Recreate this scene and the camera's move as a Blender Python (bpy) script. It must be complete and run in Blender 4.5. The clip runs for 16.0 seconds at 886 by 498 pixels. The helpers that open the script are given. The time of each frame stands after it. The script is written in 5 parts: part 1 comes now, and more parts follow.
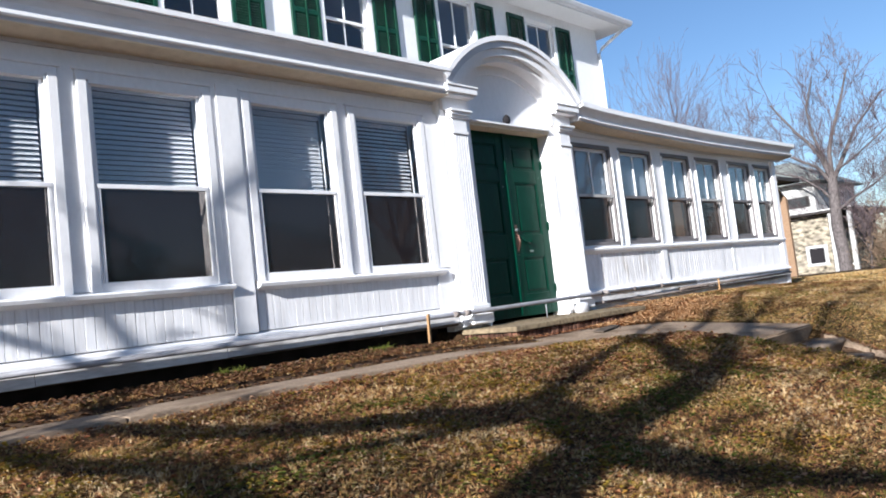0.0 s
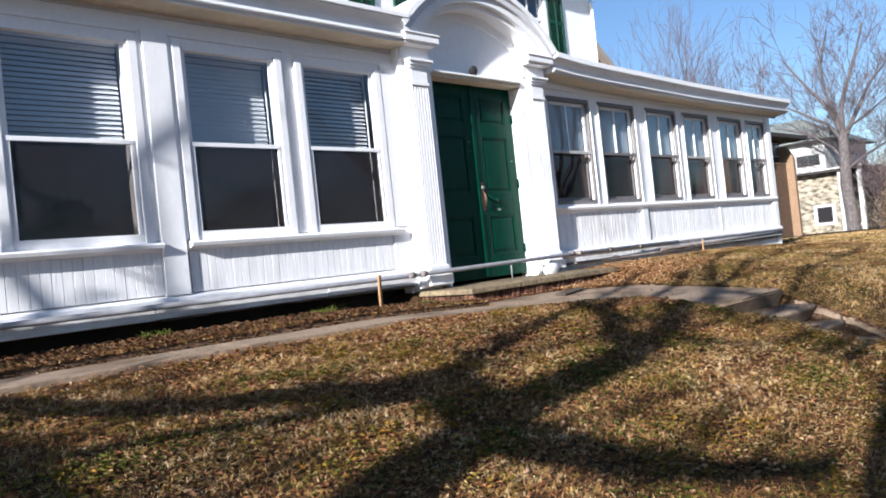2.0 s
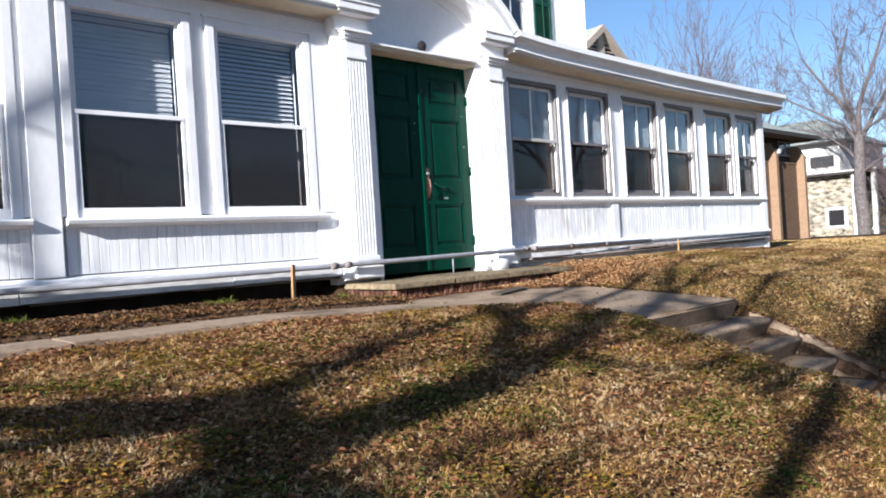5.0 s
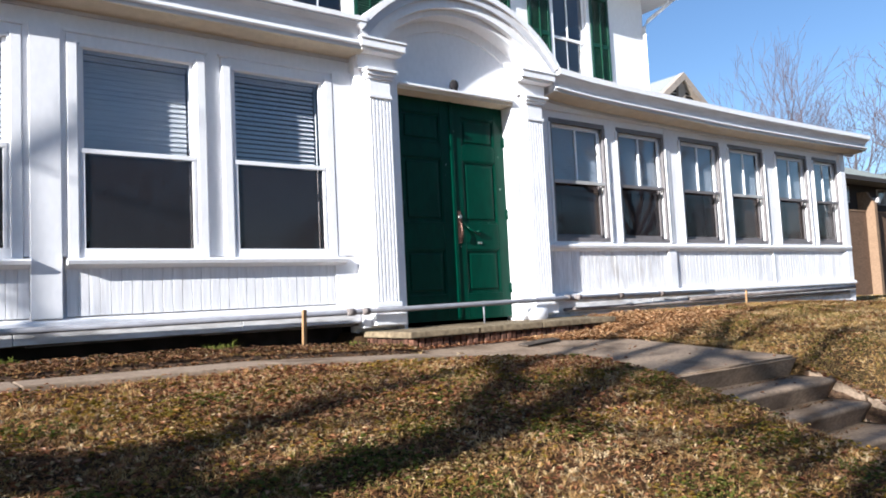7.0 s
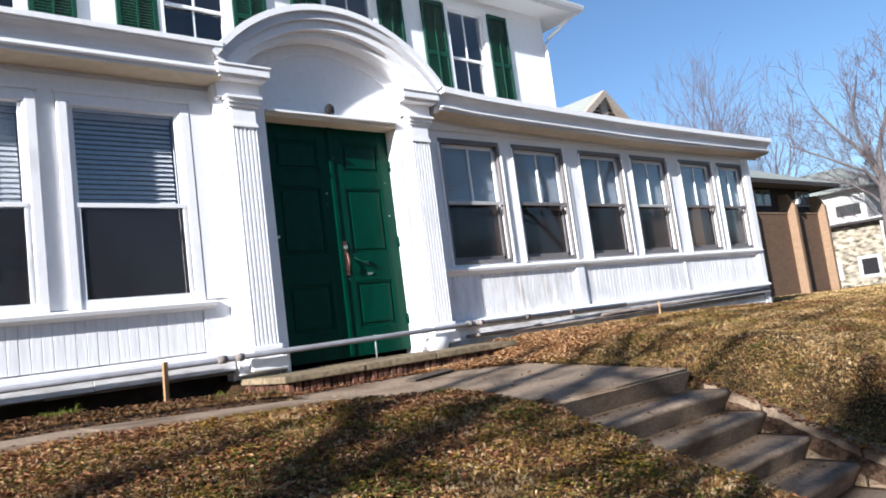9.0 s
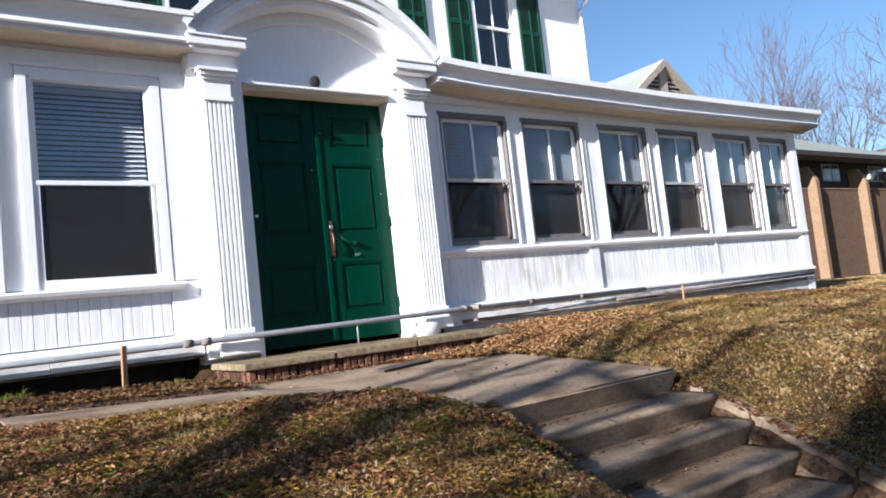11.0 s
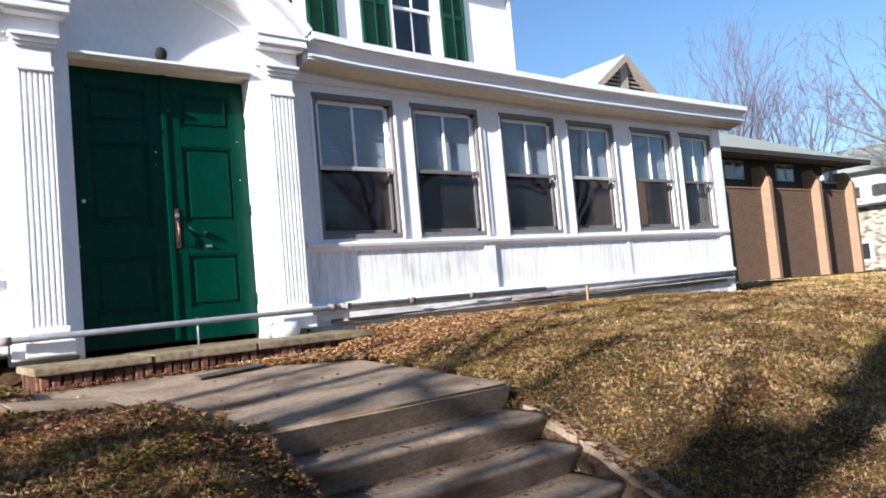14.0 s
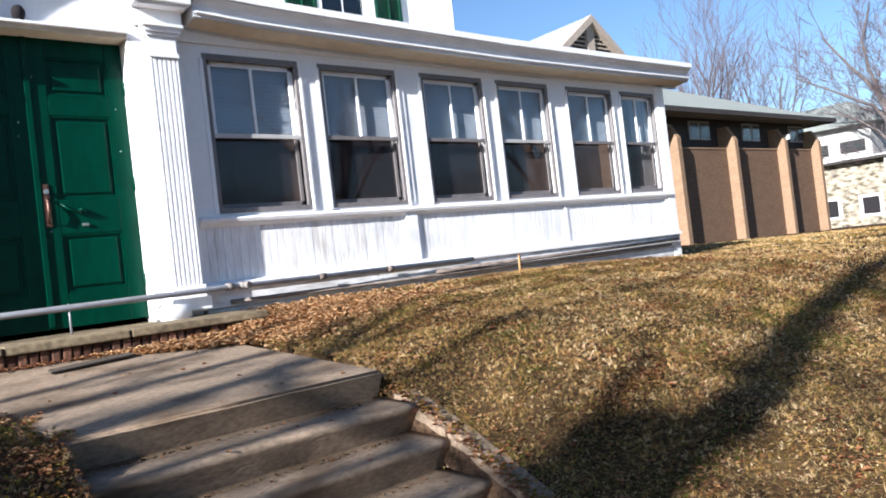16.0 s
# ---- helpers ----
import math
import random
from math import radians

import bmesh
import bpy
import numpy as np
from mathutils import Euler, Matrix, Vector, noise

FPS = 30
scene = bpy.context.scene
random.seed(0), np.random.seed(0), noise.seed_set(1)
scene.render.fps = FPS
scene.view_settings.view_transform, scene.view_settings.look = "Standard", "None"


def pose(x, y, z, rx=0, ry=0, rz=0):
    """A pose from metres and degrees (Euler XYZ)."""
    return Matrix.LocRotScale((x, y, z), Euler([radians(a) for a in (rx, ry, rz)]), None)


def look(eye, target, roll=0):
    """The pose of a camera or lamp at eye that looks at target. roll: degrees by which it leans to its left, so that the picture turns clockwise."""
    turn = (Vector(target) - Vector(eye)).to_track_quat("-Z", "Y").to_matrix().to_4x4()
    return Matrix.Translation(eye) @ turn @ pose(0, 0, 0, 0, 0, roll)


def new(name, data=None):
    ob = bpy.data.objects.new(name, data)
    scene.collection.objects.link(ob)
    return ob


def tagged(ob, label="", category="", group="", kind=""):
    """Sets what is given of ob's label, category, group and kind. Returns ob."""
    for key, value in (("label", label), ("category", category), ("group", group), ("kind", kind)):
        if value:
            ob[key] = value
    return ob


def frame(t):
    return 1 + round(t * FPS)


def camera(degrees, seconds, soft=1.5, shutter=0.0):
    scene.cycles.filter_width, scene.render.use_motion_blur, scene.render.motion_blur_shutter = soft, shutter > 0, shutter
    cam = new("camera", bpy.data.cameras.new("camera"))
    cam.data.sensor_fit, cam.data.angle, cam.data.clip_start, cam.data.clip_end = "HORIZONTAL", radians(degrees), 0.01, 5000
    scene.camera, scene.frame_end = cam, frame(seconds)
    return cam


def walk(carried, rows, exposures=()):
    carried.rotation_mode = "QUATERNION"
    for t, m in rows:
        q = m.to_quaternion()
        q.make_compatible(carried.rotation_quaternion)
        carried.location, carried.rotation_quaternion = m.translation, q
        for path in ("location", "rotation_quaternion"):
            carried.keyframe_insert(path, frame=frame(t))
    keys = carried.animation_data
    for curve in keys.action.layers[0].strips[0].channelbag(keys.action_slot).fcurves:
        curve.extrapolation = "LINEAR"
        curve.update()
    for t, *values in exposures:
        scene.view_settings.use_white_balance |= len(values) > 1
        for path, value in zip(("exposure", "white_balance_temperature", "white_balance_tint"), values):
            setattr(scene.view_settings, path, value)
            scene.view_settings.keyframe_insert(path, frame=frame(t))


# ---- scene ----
cam = camera(62.8, 16.0, soft=1.85)
PATH = [
    (0, (-0.013, -0.119, 1.402), (1.391, 1.298, 1.543), -6.5),
    (0.5, (0.159, -0.086, 1.41), (1.634, 1.263, 1.483), -1.2),
    (1, (0.313, -0.095, 1.398), (1.769, 1.276, 1.437), -3.9),
    (1.5, (0.528, -0.2, 1.386), (1.866, 1.283, 1.476), -5.8),
    (2, (0.698, -0.268, 1.39), (2.079, 1.178, 1.413), -6.0),
    (2.5, (0.879, -0.249, 1.387), (2.306, 1.152, 1.432), -1.7),
    (3, (1.07, -0.203, 1.391), (2.558, 1.133, 1.356), -1.1),
    (3.5, (1.211, -0.236, 1.392), (2.55, 1.25, 1.384), -2.9),
    (4, (1.417, -0.357, 1.381), (2.613, 1.245, 1.455), -3.3),
    (4.5, (1.621, -0.404, 1.384), (2.909, 1.127, 1.38), -5.0),
    (5, (1.836, -0.369, 1.38), (3.192, 1.1, 1.367), -3.5),
    (7.5, (2.821, -0.423, 1.277), (3.934, 1.232, 1.422), -4.1),
    (8, (3.034, -0.509, 1.272), (4.063, 1.205, 1.339), -6.0),
    (8.5, (3.212, -0.428, 1.289), (4.373, 1.193, 1.444), -1.4),
    (9, (3.406, -0.431, 1.277), (4.707, 1.075, 1.484), -7.4),
    (11.5, (4.523, -0.583, 1.333), (5.675, 1.046, 1.473), -6.0),
    (12, (4.755, -0.571, 1.303), (6.06, 0.942, 1.376), -7.6),
    (12.5, (4.954, -0.568, 1.301), (6.281, 0.92, 1.453), -5.5),
    (13, (5.185, -0.635, 1.303), (6.438, 0.917, 1.448), -7.5),
    (13.5, (5.345, -0.743, 1.296), (6.483, 0.892, 1.48), -8.0),
    (14, (5.54, -0.695, 1.303), (6.767, 0.88, 1.422), -5.1),
    (14.5, (5.74, -0.671, 1.313), (6.954, 0.913, 1.449), -4.4),
    (15, (5.938, -0.635, 1.316), (7.119, 0.976, 1.413), -6.3),
    (15.5, (6.192, -0.774, 1.305), (7.334, 0.866, 1.397), -6.4),
    (16, (6.418, -0.74, 1.289), (7.685, 0.808, 1.314), -6.6),
]
EXPOSURES = [(0.0, 1.30, 5450, 10), (5.0, 1.42, 5450, 10), (8.5, 1.47, 5450, 10), (9.0, 1.38, 5450, 10), (12.5, 1.48, 5450, 10), (16.0, 1.62, 5450, 10)]
walk(cam, [(t, look(eye, target, roll)) for t, eye, target, roll in PATH], exposures=EXPOSURES)

# ---------------------------------------------------------------- light
world = bpy.data.worlds.new("sky")
scene.world = world
world.use_nodes = True
wn = world.node_tree
SUN_TO = Vector((-3.65, -1.0, 1.56)).normalized()
SUN_EL = math.asin(SUN_TO.z)
SUN_AZ = math.atan2(SUN_TO.x, SUN_TO.y)
sky = wn.nodes.new("ShaderNodeTexSky")
sky.sky_type = "NISHITA"
sky.sun_disc = False
sky.sun_elevation = SUN_EL
sky.sun_rotation = SUN_AZ
sky.air_density, sky.dust_density, sky.ozone_density = 1.0, 0.4, 2.0
wn.nodes["Background"].inputs["Strength"].default_value = 0.051
wn.links.new(sky.outputs["Color"], wn.nodes["Background"].inputs["Color"])
sun_data = bpy.data.lights.new("sun", "SUN")
sun_data.energy, sun_data.angle, sun_data.color = 5.0, radians(0.55), (1.0, 0.89, 0.74)
sun = new("sun", sun_data)
sun.matrix_world = look((0, 0, 30), Vector((0, 0, 30)) - SUN_TO)


# ---------------------------------------------------------------- materials
def material(name, base, rough=0.6, metal=0.0, grain=0.15, scale=8.0, bump=0.2, stain=0.15, stain_scale=0.8,
             stain_colour=None, stretch=(1, 1, 1), island=0.0, random=0.0, spec=0.5):
    """A painted or natural surface: fine grain, wide stains, bump."""
    m = bpy.data.materials.new(name)
    m.use_nodes = True
    nt = m.node_tree
    bsdf = nt.nodes["Principled BSDF"]
    bsdf.inputs["Roughness"].default_value = rough
    bsdf.inputs["Metallic"].default_value = metal
    bsdf.inputs["Specular IOR Level"].default_value = 0.12 if rough > 0.84 else spec
    geo = nt.nodes.new("ShaderNodeNewGeometry")
    mapping = nt.nodes.new("ShaderNodeMapping")
    mapping.inputs["Scale"].default_value = stretch
    nt.links.new(geo.outputs["Position"], mapping.inputs["Vector"])
    fine = nt.nodes.new("ShaderNodeTexNoise")
    fine.inputs["Scale"].default_value, fine.inputs["Detail"].default_value = scale, 5
    wide = nt.nodes.new("ShaderNodeTexNoise")
    wide.inputs["Scale"].default_value, wide.inputs["Detail"].default_value = stain_scale, 4
    nt.links.new(mapping.outputs["Vector"], fine.inputs["Vector"])
    nt.links.new(mapping.outputs["Vector"], wide.inputs["Vector"])
    dark = tuple(c * (1 - grain * 2) for c in base[:3]) + (1,)
    lite = tuple(min(1, c * (1 + grain)) for c in base[:3]) + (1,)
    ramp = nt.nodes.new("ShaderNodeValToRGB")
    ramp.color_ramp.elements[0].position, ramp.color_ramp.elements[1].position = 0.3, 0.65
    ramp.color_ramp.elements[0].color, ramp.color_ramp.elements[1].color = dark, lite
    nt.links.new(fine.outputs["Fac"], ramp.inputs["Fac"])
    mix = nt.nodes.new("ShaderNodeMix")
    mix.data_type = "RGBA"
    sramp = nt.nodes.new("ShaderNodeValToRGB")
    sramp.color_ramp.elements[0].position, sramp.color_ramp.elements[1].position = 0.48, 0.72
    sramp.color_ramp.elements[1].color = (stain, stain, stain, 1)
    nt.links.new(wide.outputs["Fac"], sramp.inputs["Fac"])
    nt.links.new(sramp.outputs["Color"], mix.inputs["Factor"])
    nt.links.new(ramp.outputs["Color"], mix.inputs["A"])
    sc = stain_colour or tuple(c * 0.5 for c in base[:3])
    mix.inputs["B"].default_value = (*sc[:3], 1)
    out = mix.outputs["Result"]
    if island or random:
        src = nt.nodes.new("ShaderNodeObjectInfo").outputs["Random"] if random else geo.outputs["Random Per Island"]
        amount = random or island
        ramp2 = nt.nodes.new("ShaderNodeMapRange")
        ramp2.inputs["To Min"].default_value, ramp2.inputs["To Max"].default_value = 1 - amount, 1 + amount
        nt.links.new(src, ramp2.inputs["Value"])
        mul = nt.nodes.new("ShaderNodeMix")
        mul.data_type, mul.blend_type = "RGBA", "MULTIPLY"
        mul.inputs["Factor"].default_value = 1
        nt.links.new(out, mul.inputs["A"])
        nt.links.new(ramp2.outputs["Result"], mul.inputs["B"])
        out = mul.outputs["Result"]
    nt.links.new(out, bsdf.inputs["Base Color"])
    if bump:
        b = nt.nodes.new("ShaderNodeBump")
        b.inputs["Strength"].default_value, b.inputs["Distance"].default_value = bump, 0.01
        nt.links.new(fine.outputs["Fac"], b.inputs["Height"])
        nt.links.new(b.outputs["Normal"], bsdf.inputs["Normal"])
    return m


def palette(name, colours, rough=0.8, translucent=0.0, patch=0.0):
    """Many small pieces, each of one colour out of a row of them."""
    m = bpy.data.materials.new(name)
    m.use_nodes = True
    nt = m.node_tree
    bsdf = nt.nodes["Principled BSDF"]
    bsdf.inputs["Roughness"].default_value = rough
    bsdf.inputs["Specular IOR Level"].default_value = 0.12
    geo = nt.nodes.new("ShaderNodeNewGeometry")
    ramp = nt.nodes.new("ShaderNodeValToRGB")
    el = ramp.color_ramp.elements
    while len(el) < len(colours):
        el.new(0.5)
    for n, c in enumerate(colours):
        el[n].position = n / (len(colours) - 1)
        el[n].color = (*c, 1)
    if patch:
        drift = nt.nodes.new("ShaderNodeTexNoise")
        drift.inputs["Scale"].default_value = patch
        drift.inputs["Detail"].default_value = 4
        nt.links.new(geo.outputs["Position"], drift.inputs["Vector"])
        wide = nt.nodes.new("ShaderNodeMath")
        wide.operation = "MULTIPLY_ADD"
        wide.inputs[1].default_value, wide.inputs[2].default_value = 1.5, -0.72
        nt.links.new(drift.outputs["Fac"], wide.inputs[0])
        add = nt.nodes.new("ShaderNodeMath")
        add.operation = "ADD"
        nt.links.new(wide.outputs[0], add.inputs[0])
        nt.links.new(geo.outputs["Random Per Island"], add.inputs[1])
        nt.links.new(add.outputs[0], ramp.inputs["Fac"])
    else:
        nt.links.new(geo.outputs["Random Per Island"], ramp.inputs["Fac"])
    nt.links.new(ramp.outputs["Color"], bsdf.inputs["Base Color"])
    if translucent:
        bsdf.inputs["Transmission Weight"].default_value = 0
        tr = nt.nodes.new("ShaderNodeBsdfTranslucent")
        nt.links.new(ramp.outputs["Color"], tr.inputs["Color"])
        ms = nt.nodes.new("ShaderNodeMixShader")
        ms.inputs["Fac"].default_value = translucent
        nt.links.new(bsdf.outputs["BSDF"], ms.inputs[1])
        nt.links.new(tr.outputs["BSDF"], ms.inputs[2])
        nt.links.new(ms.outputs["Shader"], nt.nodes["Material Output"].inputs["Surface"])
    return m


def glass_material(name, tint, wobble=0.03, mirror=0.08, mesh=0.0):
    """Old window glass: clear, a little dirty, with a mirror of the outside on it; mesh: the share that an insect screen covers."""
    m = bpy.data.materials.new(name)
    m.use_nodes = True
    nt = m.node_tree
    nt.nodes.remove(nt.nodes["Principled BSDF"])
    clear = nt.nodes.new("ShaderNodeBsdfTransparent")
    clear.inputs["Color"].default_value = (*tint, 1)
    gloss = nt.nodes.new("ShaderNodeBsdfGlossy")
    gloss.inputs["Roughness"].default_value = 0.02
    noise_tex = nt.nodes.new("ShaderNodeTexNoise")
    noise_tex.inputs["Scale"].default_value = 3.0
    b = nt.nodes.new("ShaderNodeBump")
    b.inputs["Strength"].default_value, b.inputs["Distance"].default_value = wobble, 0.05
    nt.links.new(noise_tex.outputs["Fac"], b.inputs["Height"])
    nt.links.new(b.outputs["Normal"], gloss.inputs["Normal"])
    facing = nt.nodes.new("ShaderNodeLayerWeight")
    facing.inputs["Blend"].default_value = 0.5
    power = nt.nodes.new("ShaderNodeMath")
    power.operation, power.inputs[1].default_value = "POWER", 4.0
    nt.links.new(facing.outputs["Facing"], power.inputs[0])
    fr = nt.nodes.new("ShaderNodeMapRange")
    fr.inputs["To Min"].default_value, fr.inputs["To Max"].default_value = mirror, 0.95
    nt.links.new(power.outputs["Value"], fr.inputs["Value"])
    mixs = nt.nodes.new("ShaderNodeMixShader")
    nt.links.new(fr.outputs["Result"], mixs.inputs["Fac"])
    nt.links.new(clear.outputs["BSDF"], mixs.inputs[1])
    nt.links.new(gloss.outputs["BSDF"], mixs.inputs[2])
    out = mixs.outputs["Shader"]
    if mesh:
        wire = nt.nodes.new("ShaderNodeBsdfDiffuse")
        wire.inputs["Color"].default_value = (0.068, 0.058, 0.066, 1)
        cover = nt.nodes.new("ShaderNodeMixShader")
        cover.inputs["Fac"].default_value = mesh
        nt.links.new(out, cover.inputs[1])
        nt.links.new(wire.outputs["BSDF"], cover.inputs[2])
        out = cover.outputs["Shader"]
    nt.links.new(out, nt.nodes["Material Output"].inputs["Surface"])
    return m


WHITE = material("white_paint", (0.80, 0.79, 0.80), 0.5, grain=0.02, scale=24, bump=0.06, stain=0.10, stain_scale=2.0, stain_colour=(0.62, 0.6, 0.56), stretch=(1, 1, 0.5))
WORN = material("worn_white_paint", (0.79, 0.78, 0.79), 0.6, grain=0.05, scale=26, bump=0.3, stain=0.3, stain_scale=5, stain_colour=(0.5, 0.46, 0.42), stretch=(1.6, 1, 0.12), random=0.03)
# Warm ground bounce on the undersides is put into this cream colour.
SOFFIT = material("soffit_paint_with_bounce", (0.60, 0.51, 0.38), 0.6, grain=0.05, scale=10, bump=0.1, stain=0.2, stain_scale=1.2)
FLAKED = material("flaking_white_paint", (0.78, 0.77, 0.78), 0.62, grain=0.06, scale=26, bump=0.4, stain=0.7, stain_scale=6, stain_colour=(0.42, 0.38, 0.34), stretch=(1.8, 1, 0.3), random=0.04)
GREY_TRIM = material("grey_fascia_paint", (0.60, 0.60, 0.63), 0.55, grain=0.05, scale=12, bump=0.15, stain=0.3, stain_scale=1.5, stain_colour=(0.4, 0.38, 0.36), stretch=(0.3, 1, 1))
SKIRT = material("weathered_skirt_board", (0.70, 0.69, 0.69), 0.75, grain=0.12, scale=18, bump=0.4, stain=0.6, stain_scale=3.4, stain_colour=(0.2, 0.17, 0.15), stretch=(0.35, 1, 1.5))
BARE = material("bare_weathered_wood", (0.15, 0.12, 0.092), 0.88, grain=0.3, scale=22, bump=0.5, stain=0.6, stain_scale=3, stain_colour=(0.05, 0.04, 0.03), stretch=(0.2, 1, 1))
DARK = material("crawl_space_shade", (0.035, 0.03, 0.028), 0.9, grain=0.2, scale=6, bump=0.3)
GREEN = material("green_door_paint", (0.001, 0.033, 0.019), 0.34, grain=0.12, scale=14, bump=0.25, stain=0.35, stain_scale=3.5, stain_colour=(0.001, 0.02, 0.011), stretch=(1, 1, 0.4), spec=0.12)
SHUT = material("green_shutter_paint", (0.004, 0.045, 0.022), 0.45, grain=0.15, scale=10, bump=0.2, stain=0.3, stain_scale=3)
PRIMER = material("pale_primer", (0.42, 0.48, 0.44), 0.7, grain=0.1, scale=40, bump=0.1)
BRONZE = material("brown_storm_frame", (0.16, 0.145, 0.145), 0.55, grain=0.1, scale=20, bump=0.1, stain=0.3, stain_scale=4)
COPPER = material("worn_copper_hardware", (0.14, 0.075, 0.055), 0.45, metal=0.7, grain=0.2, scale=40, bump=0.2)
STEEL = material("steel_hardware", (0.55, 0.54, 0.5), 0.3, metal=0.9, grain=0.1, scale=40, bump=0.05)
BLIND = material("blind_slat_plastic", (0.78, 0.78, 0.80), 0.5, grain=0.04, scale=8, bump=0.0, stain=0.1)
# Darker copy of the blind colour, with pane shade and reflections put in.
BLIND_SHADED = material("shaded_blind_slat", (0.40, 0.42, 0.46), 0.55, grain=0.06, scale=8, bump=0.0, stain=0.3, stain_scale=2.5, stain_colour=(0.26, 0.28, 0.31))
SLATE = material("dark_broken_stone", (0.085, 0.068, 0.055), 0.9, grain=0.2, scale=30, bump=0.4, stain=0.4, stain_scale=6)
CURTAIN = material("pale_curtain_cloth", (0.55, 0.55, 0.57), 0.9, grain=0.06, scale=30, bump=0.2, stretch=(3, 1, 0.2))
SHADE = material("brown_window_shade", (0.30, 0.22, 0.17), 0.9, grain=0.1, scale=12, bump=0.1)
# Dark room colour carries the dimness behind the panes.
INSIDE = material("room_wall_darkened", (0.17, 0.13, 0.105), 0.9, grain=0.1, scale=3, bump=0.1)
BRICK = material("red_rowlock_brick", (0.125, 0.062, 0.040), 0.92, grain=0.3, scale=40, bump=0.5, stain=0.7, stain_scale=5, stain_colour=(0.035, 0.026, 0.022), random=0.5)
MORTAR = material("old_mortar", (0.11, 0.085, 0.065), 0.95, grain=0.25, scale=40, bump=0.6)
STONE = material("sandstone_slab", (0.22, 0.172, 0.108), 0.86, grain=0.2, scale=20, bump=0.5, stain=0.8, stain_scale=3.2, stain_colour=(0.085, 0.062, 0.042))
CONCRETE = material("worn_concrete", (0.275, 0.205, 0.145), 0.92, grain=0.15, scale=38, bump=0.2, stain=1.0, stain_scale=2.6, stain_colour=(0.11, 0.074, 0.047), stretch=(0.7, 1, 1.4))
SOIL = material("dry_lawn_soil", (0.048, 0.028, 0.013), 0.95, grain=0.4, scale=26, bump=0.9, stain=0.7, stain_scale=2.1, stain_colour=(0.11, 0.066, 0.028))
BED = material("leaf_mould_bed", (0.085, 0.052, 0.032), 0.95, grain=0.4, scale=30, bump=1.0, stain=0.5, stain_scale=3, stain_colour=(0.07, 0.045, 0.03))
ANNEX = material("tan_brick", (0.15, 0.095, 0.062), 0.9, grain=0.14, scale=7, bump=0.3, stain=0.3, stain_scale=0.6, stretch=(1, 1, 3))
# Lighter copy of the annex brick; sunlight on the piers is in the colour.
ANNEX_LIT = material("tan_brick_sunlit", (0.25, 0.165, 0.105), 0.9, grain=0.12, scale=7, bump=0.3, stain=0.2, stain_scale=0.6, stretch=(1, 1, 3))
ROOF = material("grey_shingle_roof", (0.27, 0.285, 0.26), 0.9, grain=0.12, scale=9, bump=0.4, stain=0.2, stain_scale=0.4, stretch=(1, 1, 2))
ROOF_WHITE = material("pale_porch_roofing", (0.62, 0.62, 0.60), 0.8, grain=0.08, scale=8, bump=0.2)
DARK_TRIM = material("dark_trim_with_eave_shade", (0.030, 0.024, 0.022), 0.8, grain=0.1, scale=5)
TAN_TRIM = material("tan_trim_paint", (0.36, 0.30, 0.25), 0.7, grain=0.08, scale=5)
FAR_STONE = material("pale_rubble_stone", (0.30, 0.26, 0.195), 0.9, grain=0.45, scale=1.6, bump=0.3, stain=0.7, stain_scale=0.6, stain_colour=(0.16, 0.14, 0.12), stretch=(1, 1, 1.8))
FAR_WHITE = material("far_white_siding", (0.46, 0.45, 0.44), 0.8, grain=0.12, scale=2, bump=0.1, stain=0.4, stain_scale=0.8)
BARK = material("grey_brown_bark", (0.125, 0.108, 0.105), 0.95, grain=0.3, scale=10, bump=0.7, stain=0.3, stain_scale=1.5, stretch=(1, 1, 0.3))
TWIG = material("twig_bark", (0.13, 0.10, 0.105), 0.95, grain=0.1, scale=4, bump=0.0)
STAKE = material("raw_stake_wood", (0.42, 0.25, 0.12), 0.85, grain=0.25, scale=30, bump=0.3, stain=0.4, stain_scale=6, stain_colour=(0.2, 0.12, 0.06), stretch=(1, 1, 0.2))
PIPE = material("grey_pipe_paint", (0.27, 0.27, 0.295), 0.45, metal=0.1, grain=0.10, scale=25, bump=0.15, stain=0.5, stain_scale=5, stain_colour=(0.17, 0.15, 0.14), stretch=(0.4, 1, 1))
RUST = material("rusted_pipe", (0.16, 0.13, 0.115), 0.8, grain=0.3, scale=25, bump=0.4, stain=0.5, stain_scale=3, stain_colour=(0.3, 0.28, 0.27), stretch=(0.3, 1, 1))
GLASS = glass_material("window_glass", (0.82, 0.84, 0.86), wobble=0.005, mirror=0.075)
SCREEN_GLASS = glass_material("screened_window_glass", (0.48, 0.46, 0.45), wobble=0.006, mirror=0.05, mesh=0.17)
BULB = material("black_lamp_metal", (0.02, 0.018, 0.02), 0.86, grain=0.1, scale=20)
WOODS = palette("dark_winter_twigs", [(0.045, 0.036, 0.032), (0.08, 0.062, 0.05), (0.06, 0.048, 0.04)])
BUSH = palette("brown_brush_twigs", [(0.16, 0.11, 0.07), (0.22, 0.15, 0.10), (0.12, 0.09, 0.06)])
HEDGE = palette("dark_evergreen_leaves", [(0.024, 0.033, 0.012), (0.040, 0.052, 0.016), (0.080, 0.078, 0.024)])
GRASS = palette("winter_grass", [(0.154, 0.147, 0.022), (0.264, 0.197, 0.044), (0.264, 0.137, 0.045), (0.393, 0.224, 0.080), (0.509, 0.309, 0.117), (0.548, 0.356, 0.151), (0.638, 0.468, 0.224), (0.729, 0.570, 0.341)], translucent=0.2, patch=1.3)
